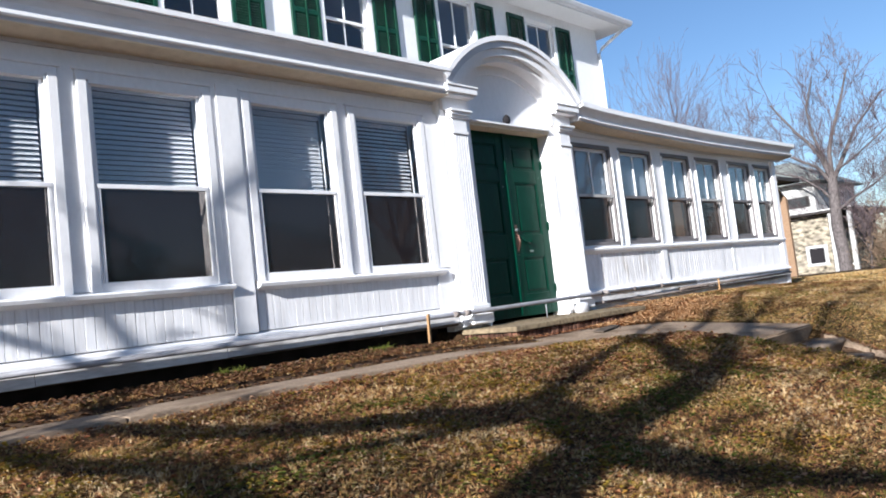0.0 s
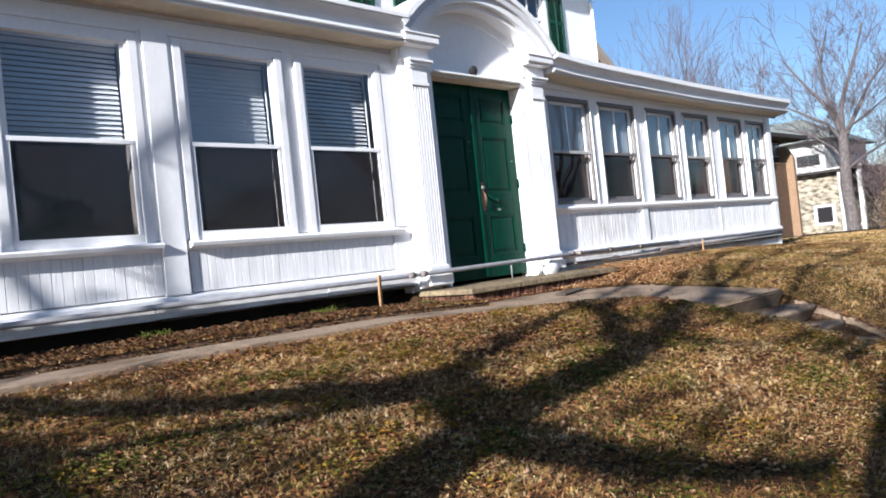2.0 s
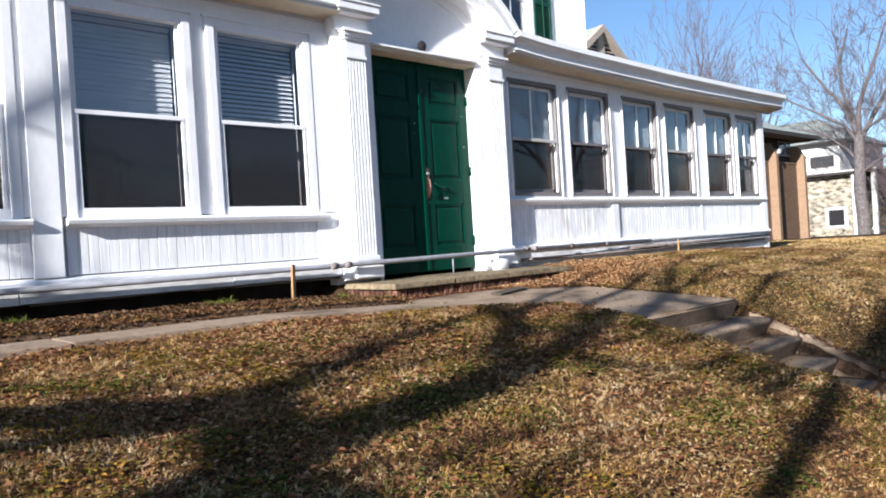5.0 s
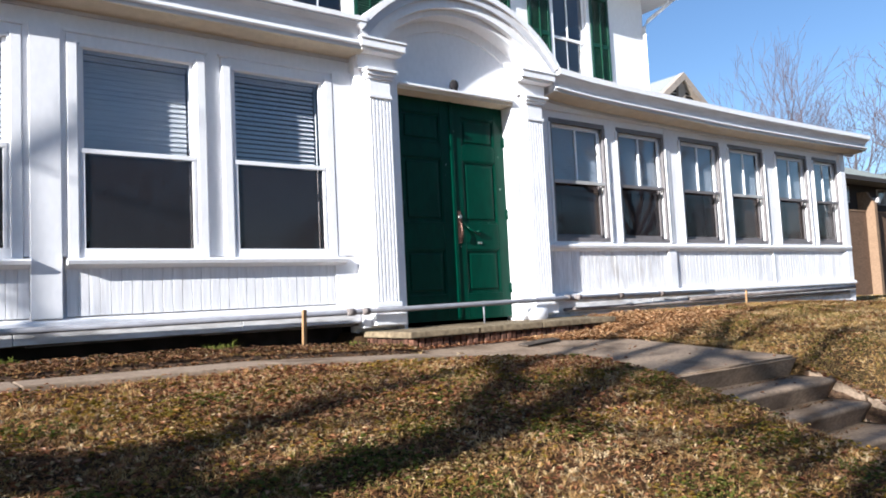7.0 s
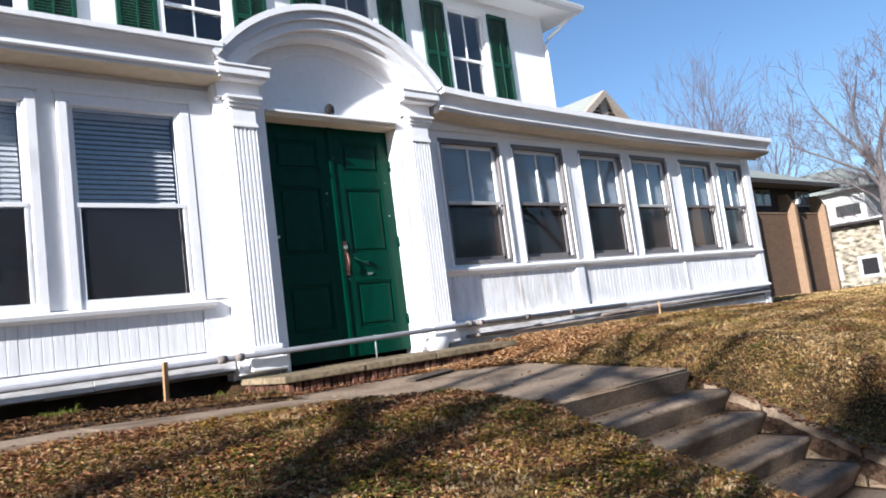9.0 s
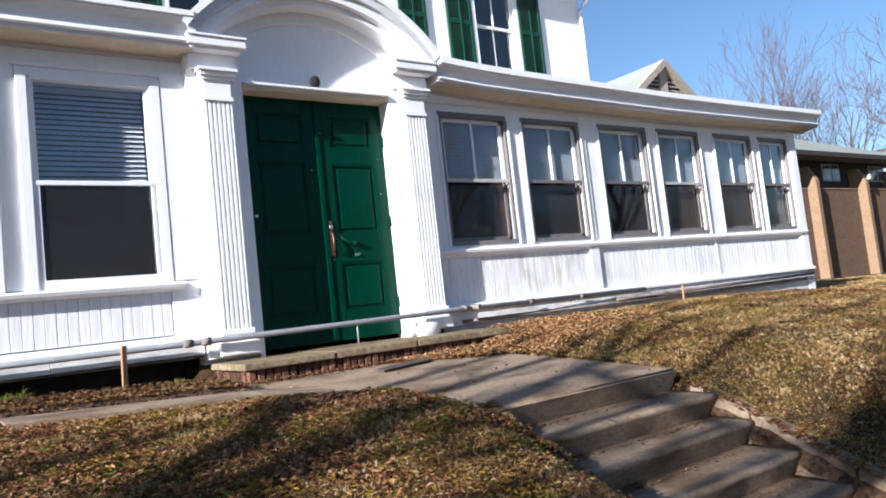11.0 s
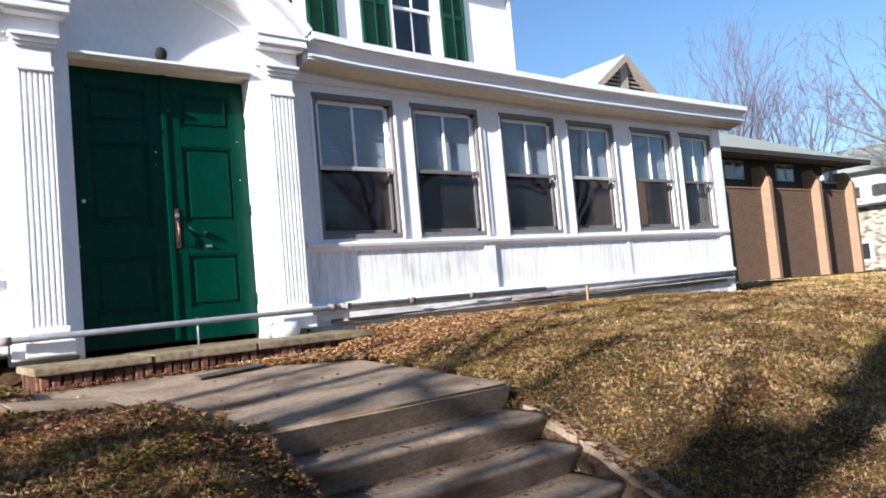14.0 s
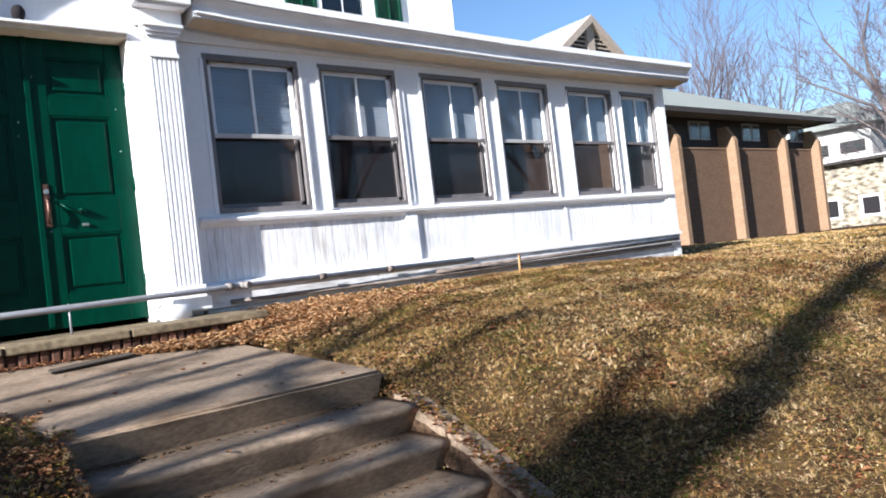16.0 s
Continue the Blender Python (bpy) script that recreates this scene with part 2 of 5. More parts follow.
TUFT_GREENS = palette("tuft_blades", [(0.070, 0.090, 0.014), (0.130, 0.140, 0.024), (0.090, 0.105, 0.018), (0.200, 0.180, 0.040)], translucent=0.3)
GREENS = palette("green_weed_leaves", [(0.112, 0.093, 0.013), (0.273, 0.167, 0.024), (0.160, 0.130, 0.018), (0.448, 0.232, 0.044)], translucent=0.3)
THATCH = palette("matted_dead_grass", [(0.086, 0.053, 0.022), (0.183, 0.112, 0.045), (0.309, 0.197, 0.078), (0.115, 0.110, 0.022), (0.424, 0.291, 0.124), (0.232, 0.141, 0.054), (0.560, 0.416, 0.214)], translucent=0.15)
MOULD = palette("decayed_grass_and_leaf", [(0.072, 0.033, 0.015), (0.156, 0.065, 0.027), (0.260, 0.115, 0.045), (0.111, 0.062, 0.018), (0.351, 0.169, 0.069), (0.195, 0.085, 0.035), (0.494, 0.263, 0.119)], translucent=0.1)
LEAF = palette("fallen_leaves", [(0.105, 0.035, 0.018), (0.189, 0.067, 0.030), (0.262, 0.110, 0.047), (0.357, 0.164, 0.075), (0.209, 0.092, 0.042), (0.441, 0.239, 0.121), (0.525, 0.322, 0.196)], translucent=0.15)
HEAP_LEAF = palette("dry_oak_leaves", [(0.26, 0.125, 0.055), (0.42, 0.23, 0.10), (0.56, 0.34, 0.16), (0.34, 0.17, 0.075), (0.66, 0.45, 0.25), (0.50, 0.28, 0.125)], translucent=0.2)
BED_LEAF = palette("mouldered_leaves", [(0.07, 0.035, 0.02), (0.12, 0.058, 0.03), (0.20, 0.095, 0.042), (0.05, 0.05, 0.015), (0.28, 0.15, 0.07), (0.10, 0.055, 0.03)], translucent=0.1)


# ---------------------------------------------------------------- building blocks
def part(name, bm, mat, parent=None, label=""):
    me = bpy.data.meshes.new(name)
    bm.to_mesh(me)
    bm.free()
    me.materials.append(mat)
    ob = new(name, me)
    ob.parent = parent
    return tagged(ob, label)


def distant(at, far):
    """Moves a far place out from the middle of the walk."""
    c = Vector((3.2, -0.4, 1.35))
    return c + (Vector(at) - c) * far


def thing(name, at, label, category, group="", kind="", far=1.0):
    e = new(name)
    e.empty_display_size = 0.1
    e.location = distant(at, far)
    e.scale = (far, far, far)
    return tagged(e, label, category, group, kind)


def box(bm, x0, x1, y0, y1, z0, z1, bevel=0.0):
    vs = [bm.verts.new(p) for p in ((x0, y0, z0), (x1, y0, z0), (x1, y1, z0), (x0, y1, z0), (x0, y0, z1), (x1, y0, z1), (x1, y1, z1), (x0, y1, z1))]
    fs = [bm.faces.new([vs[i] for i in f]) for f in ((0, 3, 2, 1), (4, 5, 6, 7), (0, 1, 5, 4), (1, 2, 6, 5), (2, 3, 7, 6), (3, 0, 4, 7))]
    if bevel:
        edges = {e for f in fs for e in f.edges}
        bmesh.ops.bevel(bm, geom=list(edges), offset=bevel, segments=2, affect="EDGES", profile=0.6)
    return bm


def boxes(*rows, bevel=0.004):
    bm = bmesh.new()
    for r in rows:
        box(bm, *r, bevel=bevel)
    return bm


def sagging(bm, cuts=26):
    """Lets a long eave moulding of the right wing sink as the old roof edge has."""
    bmesh.ops.subdivide_edges(bm, edges=[e for e in bm.edges if abs(e.verts[0].co.x - e.verts[1].co.x) > 1], cuts=cuts, use_grid_fill=False)
    for v in bm.verts:
        v.co.z += float(np.interp(v.co.x, (9.2, 9.7, 10.5, 12.0, 13.3, 14.5, 16.0, 17.6), (-0.05, -0.095, -0.12, -0.145, -0.165, -0.16, -0.15, -0.125)))
        v.co.z -= 0.25 * max(0.0, v.co.z - 3.82) * (v.co.z < 4.3)
    return bm


def extrude_x(profile, x0, x1):
    """A moulding: an outline of (y, z) drawn out along x."""
    bm = bmesh.new()
    a = [bm.verts.new((x0, y, z)) for y, z in profile]
    b = [bm.verts.new((x1, y, z)) for y, z in profile]
    n = len(profile)
    for i in range(n):
        bm.faces.new((a[i], a[(i + 1) % n], b[(i + 1) % n], b[i]))
    bm.faces.new(a[::-1])
    bm.faces.new(b)
    bmesh.ops.recalc_face_normals(bm, faces=bm.faces)
    return bm


def tube(bm, pts, radii, sides=8, caps=True):
    """A round bar through points."""
    rings = []
    for i, p in enumerate(pts):
        p = Vector(p)
        d = (Vector(pts[min(i + 1, len(pts) - 1)]) - Vector(pts[max(i - 1, 0)])).normalized()
        u = d.orthogonal().normalized()
        if abs(d.z) < 0.9:
            u = d.cross(Vector((0, 0, 1))).normalized()
        v = d.cross(u)
        r = radii[i] if hasattr(radii, "__len__") else radii
        rings.append([bm.verts.new(p + r * (math.cos(a) * u + math.sin(a) * v)) for a in (2 * math.pi * k / sides for k in range(sides))])
    for a, b in zip(rings, rings[1:]):
        for k in range(sides):
            f = bm.faces.new((a[k], a[(k + 1) % sides], b[(k + 1) % sides], b[k]))
            f.smooth = True
    if caps:
        bm.faces.new(rings[0][::-1])
        bm.faces.new(rings[-1])
    return bm


def structure(name, bm, mat, label, category):
    return tagged(part(name, bm, mat), label, category, kind="structure")


# ---------------------------------------------------------------- ground
PROFILE_Y = (-200, -0.5, 0.0, 0.6, 1.2, 1.83, 2.4, 3.0, 3.5, 4.1, 5.2, 5.7, 9, 60, 300)
PROFILE_Z = (-0.3, -0.22, -0.08, 0.15, 0.38, 0.55, 0.68, 0.78, 0.83, 0.90, 0.96, 1.0, 1.0, 0.9, 0.9)
STEPS = ((2.95, 0.66), (2.635, 0.488), (2.37, 0.315), (2.06, 0.14), (1.75, -0.035), (1.44, -0.21))
STAIR_X0, STAIR_X1 = 7.14, 8.86


EDGE_Y = (-0.5, 0.3, 1.0, 1.5, 2.0, 2.5, 2.9, 3.6, 5.1, 6.0)
EDGE_Z = (-0.24, -0.22, -0.15, 0.05, 0.27, 0.49, 0.645, 0.71, 0.82, 0.94)


def smooth(v):
    v = min(1.0, max(0.0, v))
    return v * v * (3 - 2 * v)


def walk_z(x):
    return float(np.interp(x, (-3.0, 4.5, 6.0, 6.7), (0.955, 0.93, 0.865, 0.80)))


def ground_z(x, y):
    z = float(np.interp(y, PROFILE_Y, PROFILE_Z))
    z -= 0.0175 * min(70.0, max(0.0, x - 22.0))
    z -= 0.15 * smooth((x - 13.6) / 4.0) * smooth((y - 1.0) / 3.0)
    z -= 0.10 * smooth((x - 8.6) / 1.2) * smooth((3.4 - y) / 1.4)
    side = 7.05 - x if x < 7.9 else x - 9.0
    if y < 6.0:
        w = 1 - smooth(side / (0.55 if x < 7.9 else 1.2))
        z += w * (min(z, float(np.interp(y, EDGE_Y, EDGE_Z)) - (0.095 * smooth((3.5 - y) / 0.8) if x > 7.9 else 0.0)) - z)
    if y > 4.85 and x < 6.3:
        z = min(z, walk_z(x) - 0.02)
    if 4.1 < y < 6.2 and 5.2 < x < 6.5:
        z = min(z, walk_z(x) - 0.02)
    z += 0.016 * noise.noise((x * 0.7, y * 0.7, 0)) + 0.010 * noise.noise((x * 2.6, y * 2.6, 4))
    if 2.9 < y < 4.2 and 4.0 < x < 7.0:
        z += smooth((x - 4.0) / 0.9) * (min(z, walk_z(x) - 0.055 + 0.065 * (4.2 - y)) - z)
    if 4.15 < y < 4.82 and x < 6.9:
        z = min(z, walk_z(x) - 0.035)
    if 2.95 < y < 5.4 and float(np.interp(y, (2.95, 3.6, 5.36), (7.12, 6.98, 6.44))) < x < 8.83:
        z = min(z, float(np.interp(y, (2.95, 5.36), (0.662, 0.837))) - 0.05)
    if 4.76 < y < 5.4 and 6.3 < x < 8.7:
        z = min(z, 0.77)
    if -0.4 < y < 5.1 and STAIR_X0 - 0.03 < x < STAIR_X1 + 0.03:
        z = min(z, float(np.interp(y, (-0.4, -0.2, 1.42, 2.95, 5.1), (-0.2, -0.30, -0.45, 0.2, 0.6))))
    return z


def build_ground():
    xs = sorted({*np.arange(-4, 22, 0.12).round(3).tolist(), *np.linspace(-200, -4.5, 14).round(2).tolist(), *np.linspace(22.5, 60, 24).round(2).tolist(), *np.linspace(64, 300, 14).round(2).tolist(), 7.08, 7.11, 8.83, 8.87})
    ys = sorted({*np.arange(-2, 7, 0.1).round(3).tolist(), *np.linspace(-200, -2.4, 14).round(2).tolist(), *np.linspace(7.4, 40, 22).round(2).tolist(), *np.linspace(44, 300, 12).round(2).tolist()})
    verts = [(x, y, ground_z(x, y)) for y in ys for x in xs]
    n = len(xs)
    faces = [(j * n + i, j * n + i + 1, (j + 1) * n + i + 1, (j + 1) * n + i) for j in range(len(ys) - 1) for i in range(n - 1)]
    me = bpy.data.meshes.new("ground")
    me.from_pydata(verts, [], faces)
    me.polygons.foreach_set("use_smooth", [True] * len(faces))
    me.materials.append(SOIL)
    tagged(new("ground", me), "dry brown winter lawn sloping down from the house", "lawn", kind="structure")


build_ground()

# walk along the house, landing and stairs
bm = bmesh.new()
for a, b in ((-3.0, 0.1), (0.112, 1.6), (1.612, 3.1), (3.112, 4.6), (4.612, 6.1), (6.112, 6.66)):
    before = set(bm.verts)
    box(bm, a, b, 4.24, 4.74, 0.0, 0.15, bevel=0.008)
    for v in set(bm.verts) - before:
        v.co.z += walk_z(v.co.x) - 0.15
structure("pavement_walk", bm, CONCRETE, "narrow worn concrete walk along the house", "walkway")
bm = bmesh.new()
pv = [(6.36, 5.36, 0.835), (8.76, 5.36, 0.84), (8.86, 2.95, 0.66), (7.13, 2.95, 0.66), (6.95, 3.6, 0.712), (6.60, 4.72, 0.792), (6.30, 4.76, 0.795)]
top = [bm.verts.new(p) for p in pv]
bot = [bm.verts.new((x, y + (0.15 if y < 3 else 0.0), z - 0.3)) for x, y, z in pv]
bm.faces.new(top[::-1])
for i in range(7):
    bm.faces.new((top[i], top[(i + 1) % 7], bot[(i + 1) % 7], bot[i]))
bmesh.ops.recalc_face_normals(bm, faces=bm.faces)
bmesh.ops.bevel(bm, geom=[e for e in bm.edges if all(v.co.z > 0.6 for v in e.verts)], offset=0.022, segments=4, affect="EDGES")
for f in bm.faces:
    f.smooth = f.calc_area() < 0.2
structure("pavement_landing", bm, CONCRETE, "worn concrete landing below the green door", "landing")
structure("pavement_path", boxes((7.14, 8.78, -0.45, 1.452, -0.40, -0.216), bevel=0.01), CONCRETE, "worn concrete path at the foot of the steps", "path")
stairs = thing("stairs", (7.93, 2.0, 0.0), "worn concrete garden steps going down from the landing", "stairs", kind="structure")
for k, (y, z) in enumerate(STEPS[1:]):
    y0, y1 = y - 2.0, STEPS[k][0] - 2.0 + 0.10
    bm = extrude_x([(y0 + 0.042, z - 0.10), (y0 + 0.008, z - 0.045), (y0, z - 0.028), (y0 + 0.004, z - 0.012), (y0 + 0.018, z - 0.002), (y0 + 0.035, z), (y1, z + 0.006), (y1, z - 0.4), (y0 + 0.18, z - 0.4), (y0 + 0.085, z - 0.19)], -0.80, 0.93)
    bmesh.ops.subdivide_edges(bm, edges=[e for e in bm.edges if abs(e.verts[0].co.x - e.verts[1].co.x) > 1], cuts=22, use_grid_fill=True)
    for v in bm.verts:
        worn = noise.noise((v.co.x * 2.3, v.co.z * 3, k * 5.0)) * 0.012 + noise.noise((v.co.x * 9, v.co.y * 6, k * 3.0)) * 0.005
        v.co.y += worn
        v.co.z += worn * 0.4
    for f in bm.faces:
        f.smooth = abs(f.normal.x) < 0.5
    part("step", bm, CONCRETE, stairs)
# sloping kerb beside the steps
kerb = thing("kerb", (8.955, 0, 0), "low sloping concrete kerb beside the garden steps", "kerb", kind="structure")
for y0, y1 in ((2.42, 2.86), (1.75, 2.40), (1.0, 1.73), (0.3, 0.98)):
    bm = bmesh.new()
    c = [(-0.09, y0), (0.06, y0), (0.06, y1), (-0.09, y1)]
    t_ = [bm.verts.new((x + 0.018 * noise.noise((x * 9, y * 3, 1)), y, float(np.interp(y, EDGE_Y, EDGE_Z)) - 0.085 + 0.02 * noise.noise((x * 5, y * 4, 7)))) for x, y in c]
    b_ = [bm.verts.new((x, y, float(np.interp(y, EDGE_Y, EDGE_Z)) - 0.4)) for x, y in c]
    bm.faces.new(t_)
    for i in range(4):
        bm.faces.new((t_[i], b_[i], b_[(i + 1) % 4], t_[(i + 1) % 4]))
    bmesh.ops.recalc_face_normals(bm, faces=bm.faces)
    bmesh.ops.bevel(bm, geom=[e for e in bm.edges if sum(v in t_ for v in e.verts) == 2], offset=0.02, segments=3, affect="EDGES")
    part("kerb_stone", bm, CONCRETE, kerb)
rows_ = []
bm = bmesh.new()
for j in range(60):
    y = 0.25 + 2.65 * j / 59
    e = float(np.interp(y, EDGE_Y, EDGE_Z))
    rows_.append([bm.verts.new((x, y, e + dz + 0.03 * noise.noise((x * 14, y * 9, 3)))) for x, dz in ((8.845, -0.28), (8.858, -0.19), (8.87, -0.14), (8.89, -0.12), (8.915, -0.115))])
for a, b in zip(rows_, rows_[1:]):
    for i in range(4):
        bm.faces.new((a[i], a[i + 1], b[i + 1], b[i]))
structure("soil_strip", bm, BED, "strip of soil and weeds between steps and kerb", "soil")
# low edging on the grass side of the steps
edging = thing("edging", (7.06, 0, 0), "cracked low concrete edging holding the lawn beside the steps", "edging", kind="structure")
for y0, y1, dz in ((2.3, 2.72, 0.0), (1.7, 2.28, -0.01), (1.0, 1.68, 0.01)):
    bm = bmesh.new()
    c = [(-0.05, y0), (0.05, y0), (0.05, y1), (-0.05, y1)]
    t_ = [bm.verts.new((x, y, float(np.interp(y, EDGE_Y, EDGE_Z)) - 0.02 + dz + 0.02 * noise.noise((x * 7, y * 4, 2)))) for x, y in c]
    b_ = [bm.verts.new((x, y, float(np.interp(y, EDGE_Y, EDGE_Z)) - 0.4)) for x, y in c]
    bm.faces.new(t_)
    for i in range(4):
        bm.faces.new((t_[i], b_[i], b_[(i + 1) % 4], t_[(i + 1) % 4]))
    bmesh.ops.recalc_face_normals(bm, faces=bm.faces)
    bmesh.ops.bevel(bm, geom=[e for e in bm.edges if sum(v in t_ for v in e.verts) == 2], offset=0.012, segments=2, affect="EDGES")
    part("edging_stone", bm, CONCRETE, edging)
# bed against the house
bm = bmesh.new()
nx, ny = 90, 8
grid = [[bm.verts.new((-3 + (6.28 + 3) * i / nx, 4.78 + (6.3 - 4.78) * j / ny, walk_z(-3 + 9.28 * i / nx) + 0.015 + 0.02 * math.sin(min(j, 6) / 2) + 0.02 * noise.noise((i * 0.5, j * 0.9, 2)) - (0.05 if j == 0 else 0) - 0.07 * smooth((j - 4.5) / 2.0))) for i in range(nx + 1)] for j in range(ny + 1)]
for j in range(ny):
    for i in range(nx):
        bm.faces.new((grid[j][i], grid[j][i + 1], grid[j + 1][i + 1], grid[j + 1][i]))
structure("planting_bed", bm, BED, "bare bed of leaf mould against the porch", "planting bed")

# ---------------------------------------------------------------- porch walls
WALL = 6.25           # face of the porch panels
LEFT0, RIGHT1 = -2.4, 17.25
L_WIN = [(-0.62, 0.34), (0.90, 1.875), (2.225, 3.228), (3.76, 4.71), (5.075, 6.02)]
R_WIN = [(9.315, 10.38), (10.63, 11.69), (12.068, 13.114), (13.37, 14.40), (14.811, 15.876), (16.10, 17.02)]
L_Z, R_Z = (1.855, 3.60), (1.985, 3.61)


def wall_with_holes(x0, x1, holes, z0, z1, hz0, hz1, y0, y1):
    rows = [(x0, x1, y0, y1, z0, hz0), (x0, x1, y0, y1, hz1, z1)]
    edge = x0
    for a, b in holes:
        rows.append((edge, a, y0, y1, hz0, hz1))
        edge = b
    rows.append((edge, x1, y0, y1, hz0, hz1))
    return boxes(*rows, bevel=0)


structure("wall_south_left", wall_with_holes(LEFT0, 6.40, L_WIN, 1.10, 4.0, *L_Z, WALL, WALL + 0.12), WHITE, "white painted wooden porch wall with paired windows", "wall")
structure("wall_south_right", wall_with_holes(9.0, RIGHT1, R_WIN, 1.08, 4.0, *R_Z, WALL, WALL + 0.12), WHITE, "white painted wooden porch wall with a row of windows", "wall")
structure("wall_porch_east", boxes((RIGHT1 - 0.12, RIGHT1, WALL + 0.12, 7.0, 1.0, 4.0), (RIGHT1 - 0.12, RIGHT1, 7.0, 9.0, 1.0, 1.95), (RIGHT1 - 0.12, RIGHT1, 7.0, 9.0, 3.5, 4.0), (RIGHT1 - 0.12, RIGHT1, 9.0, 9.6, 1.0, 4.0), bevel=0), WHITE, "white painted end wall of the porch", "wall")
structure("wall_porch_west", boxes((LEFT0, LEFT0 + 0.12, WALL + 0.12, 9.35, 1.0, 4.0), bevel=0), WHITE, "white painted end wall of the porch", "wall")
structure("wall_porch_back", boxes((LEFT0, 17.13, 9.25, 9.33, 1.0, 4.0), bevel=0), INSIDE, "inner wall of the porch room, coloured dark for dimness", "wall")
structure("floor_porch", boxes((LEFT0 + 0.12, 17.13, 6.37, 9.25, 1.10, 1.14), bevel=0), INSIDE, "wooden porch floor, coloured dark for dimness", "floor")
structure("ceiling_porch", boxes((LEFT0 + 0.12, 17.13, 6.37, 9.25, 3.85, 3.9), bevel=0), INSIDE, "porch ceiling, coloured dark for dimness", "ceiling")

# cornices: bead, cove, crown and drip edge
CORNICE = [(6.26, 3.86), (6.20, 3.86), (6.20, 3.90), (5.95, 3.93), (5.95, 3.955), (5.935, 3.97), (5.935, 3.995), (5.95, 4.005), (5.965, 4.03), (5.96, 4.08), (5.93, 4.13), (5.885, 4.165), (5.875, 4.17), (5.875, 4.225), (5.90, 4.235), (6.5, 4.30), (6.5, 4.0), (6.26, 4.0)]
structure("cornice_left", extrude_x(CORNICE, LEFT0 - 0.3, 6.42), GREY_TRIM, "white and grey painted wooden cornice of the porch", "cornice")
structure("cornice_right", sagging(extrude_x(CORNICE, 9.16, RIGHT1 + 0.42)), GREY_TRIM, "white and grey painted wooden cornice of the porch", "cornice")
for x0, x1, settle, tall in ((LEFT0 - 0.3, 6.40, lambda bm: bm, 0.0), (9.18, RIGHT1 + 0.42, sagging, 0.05)):
    structure("trim_cornice_bead", settle(extrude_x([(5.93, 3.962), (5.922, 3.975), (5.924, 3.998), (5.94, 4.003), (5.94, 3.958)], x0, x1)), WHITE, "bright white bead under the cornice", "moulding")
    structure("trim_drip_edge", settle(extrude_x([(5.872, 4.185), (5.855, 4.19), (5.855, 4.238 + tall), (6.05, 4.258 + tall), (6.05, 4.245), (5.874, 4.232)], x0, x1)), WHITE, "white metal drip edge on the porch roof", "roof edge")
    structure("soffit", settle(extrude_x([(5.955, 3.926), (6.198, 3.896), (6.198, 3.892), (5.955, 3.92)], x0, x1)), SOFFIT, "porch soffit in cream paint warmed for ground bounce", "soffit")
structure("frieze_left", boxes((LEFT0, 6.40, 6.22, 6.25, 3.73, 3.86)), WHITE, "white frieze board above the windows", "frieze")
structure("frieze_right", boxes((9.06, RIGHT1, 6.215, 6.25, 3.70, 3.86)), WHITE, "white frieze board above the windows", "frieze")
for n, (x0, x1, y0) in enumerate(((LEFT0 - 0.3, 6.42, 5.90), (6.42, 9.2, 6.38), (9.2, RIGHT1 + 0.42, 5.90))):
    z0 = 4.24 + (y0 - 5.9) * 0.148
    drop = 0.17 if n == 2 else 0.0
    structure(f"porch_roof_{n + 1}", extrude_x([(y0, z0 - drop), (9.35, 4.75 - drop), (9.35, 4.60 - drop), (y0, z0 - drop - 0.04)], x0, x1), ROOF_WHITE, "low pale porch roof", "roof")

# skirt: water table, skirt boards, near-black board painting the gap's shade
for x0, x1 in ((LEFT0, 6.36), (9.06, RIGHT1)):
    structure("water_table", extrude_x([(6.252, 1.315), (6.16, 1.285), (6.15, 1.27), (6.15, 1.24), (6.252, 1.24)], x0, x1), WHITE, "sloped white water table under the panels", "moulding")
    structure("gap_shadow_board", boxes((x0 + 0.02, x1 - 0.02, 6.55, 6.59, 0.8, 1.1), bevel=0), DARK, "near-black board painting the shade of the gap under the porch", "foundation")
rnd = random.Random(3)
x = LEFT0
while x < 6.3:
    w = rnd.uniform(1.6, 2.6)
    x1 = min(x + w, 6.34)
    structure("baseboard_skirt", boxes((x, x1 - 0.004, 6.128 + rnd.uniform(0, 0.008), 6.25, 1.105 + rnd.uniform(-0.01, 0.012), 1.236), bevel=0.005), SKIRT, "weathered grey skirt board under the porch wall", "board")
    x = x1
x = LEFT0
while x < 6.3:
    w = rnd.uniform(0.5, 1.7)
    x1 = min(x + w, 6.34)
    low = rnd.uniform(1.078, 1.094)
    bm = box(bmesh.new(), x, x1 - 0.01, 6.16, 6.25, low, 1.10, bevel=0.004)
    for v in bm.verts:
        v.co.z += 0.02 * noise.noise((v.co.x * 3.1, 2.0, 5.0)) * (v.co.z < 1.09)
    structure("baseboard_bare", bm, BARE, "bare rotted sill board under the skirt boards", "board")
    x = x1 + rnd.choice((0.0, 0.0, 0.12))
x = 9.08
while x < 17.2:
    w = rnd.uniform(1.6, 2.6)
    x1 = min(x + w, 17.25)
    structure("baseboard_skirt", boxes((x, x1 - 0.004, 6.18 + rnd.uniform(0, 0.01), 6.25, 1.05, 1.236), bevel=0.005), SKIRT, "weathered grey skirt board under the porch wall", "board")
    x = x1
x = 9.08
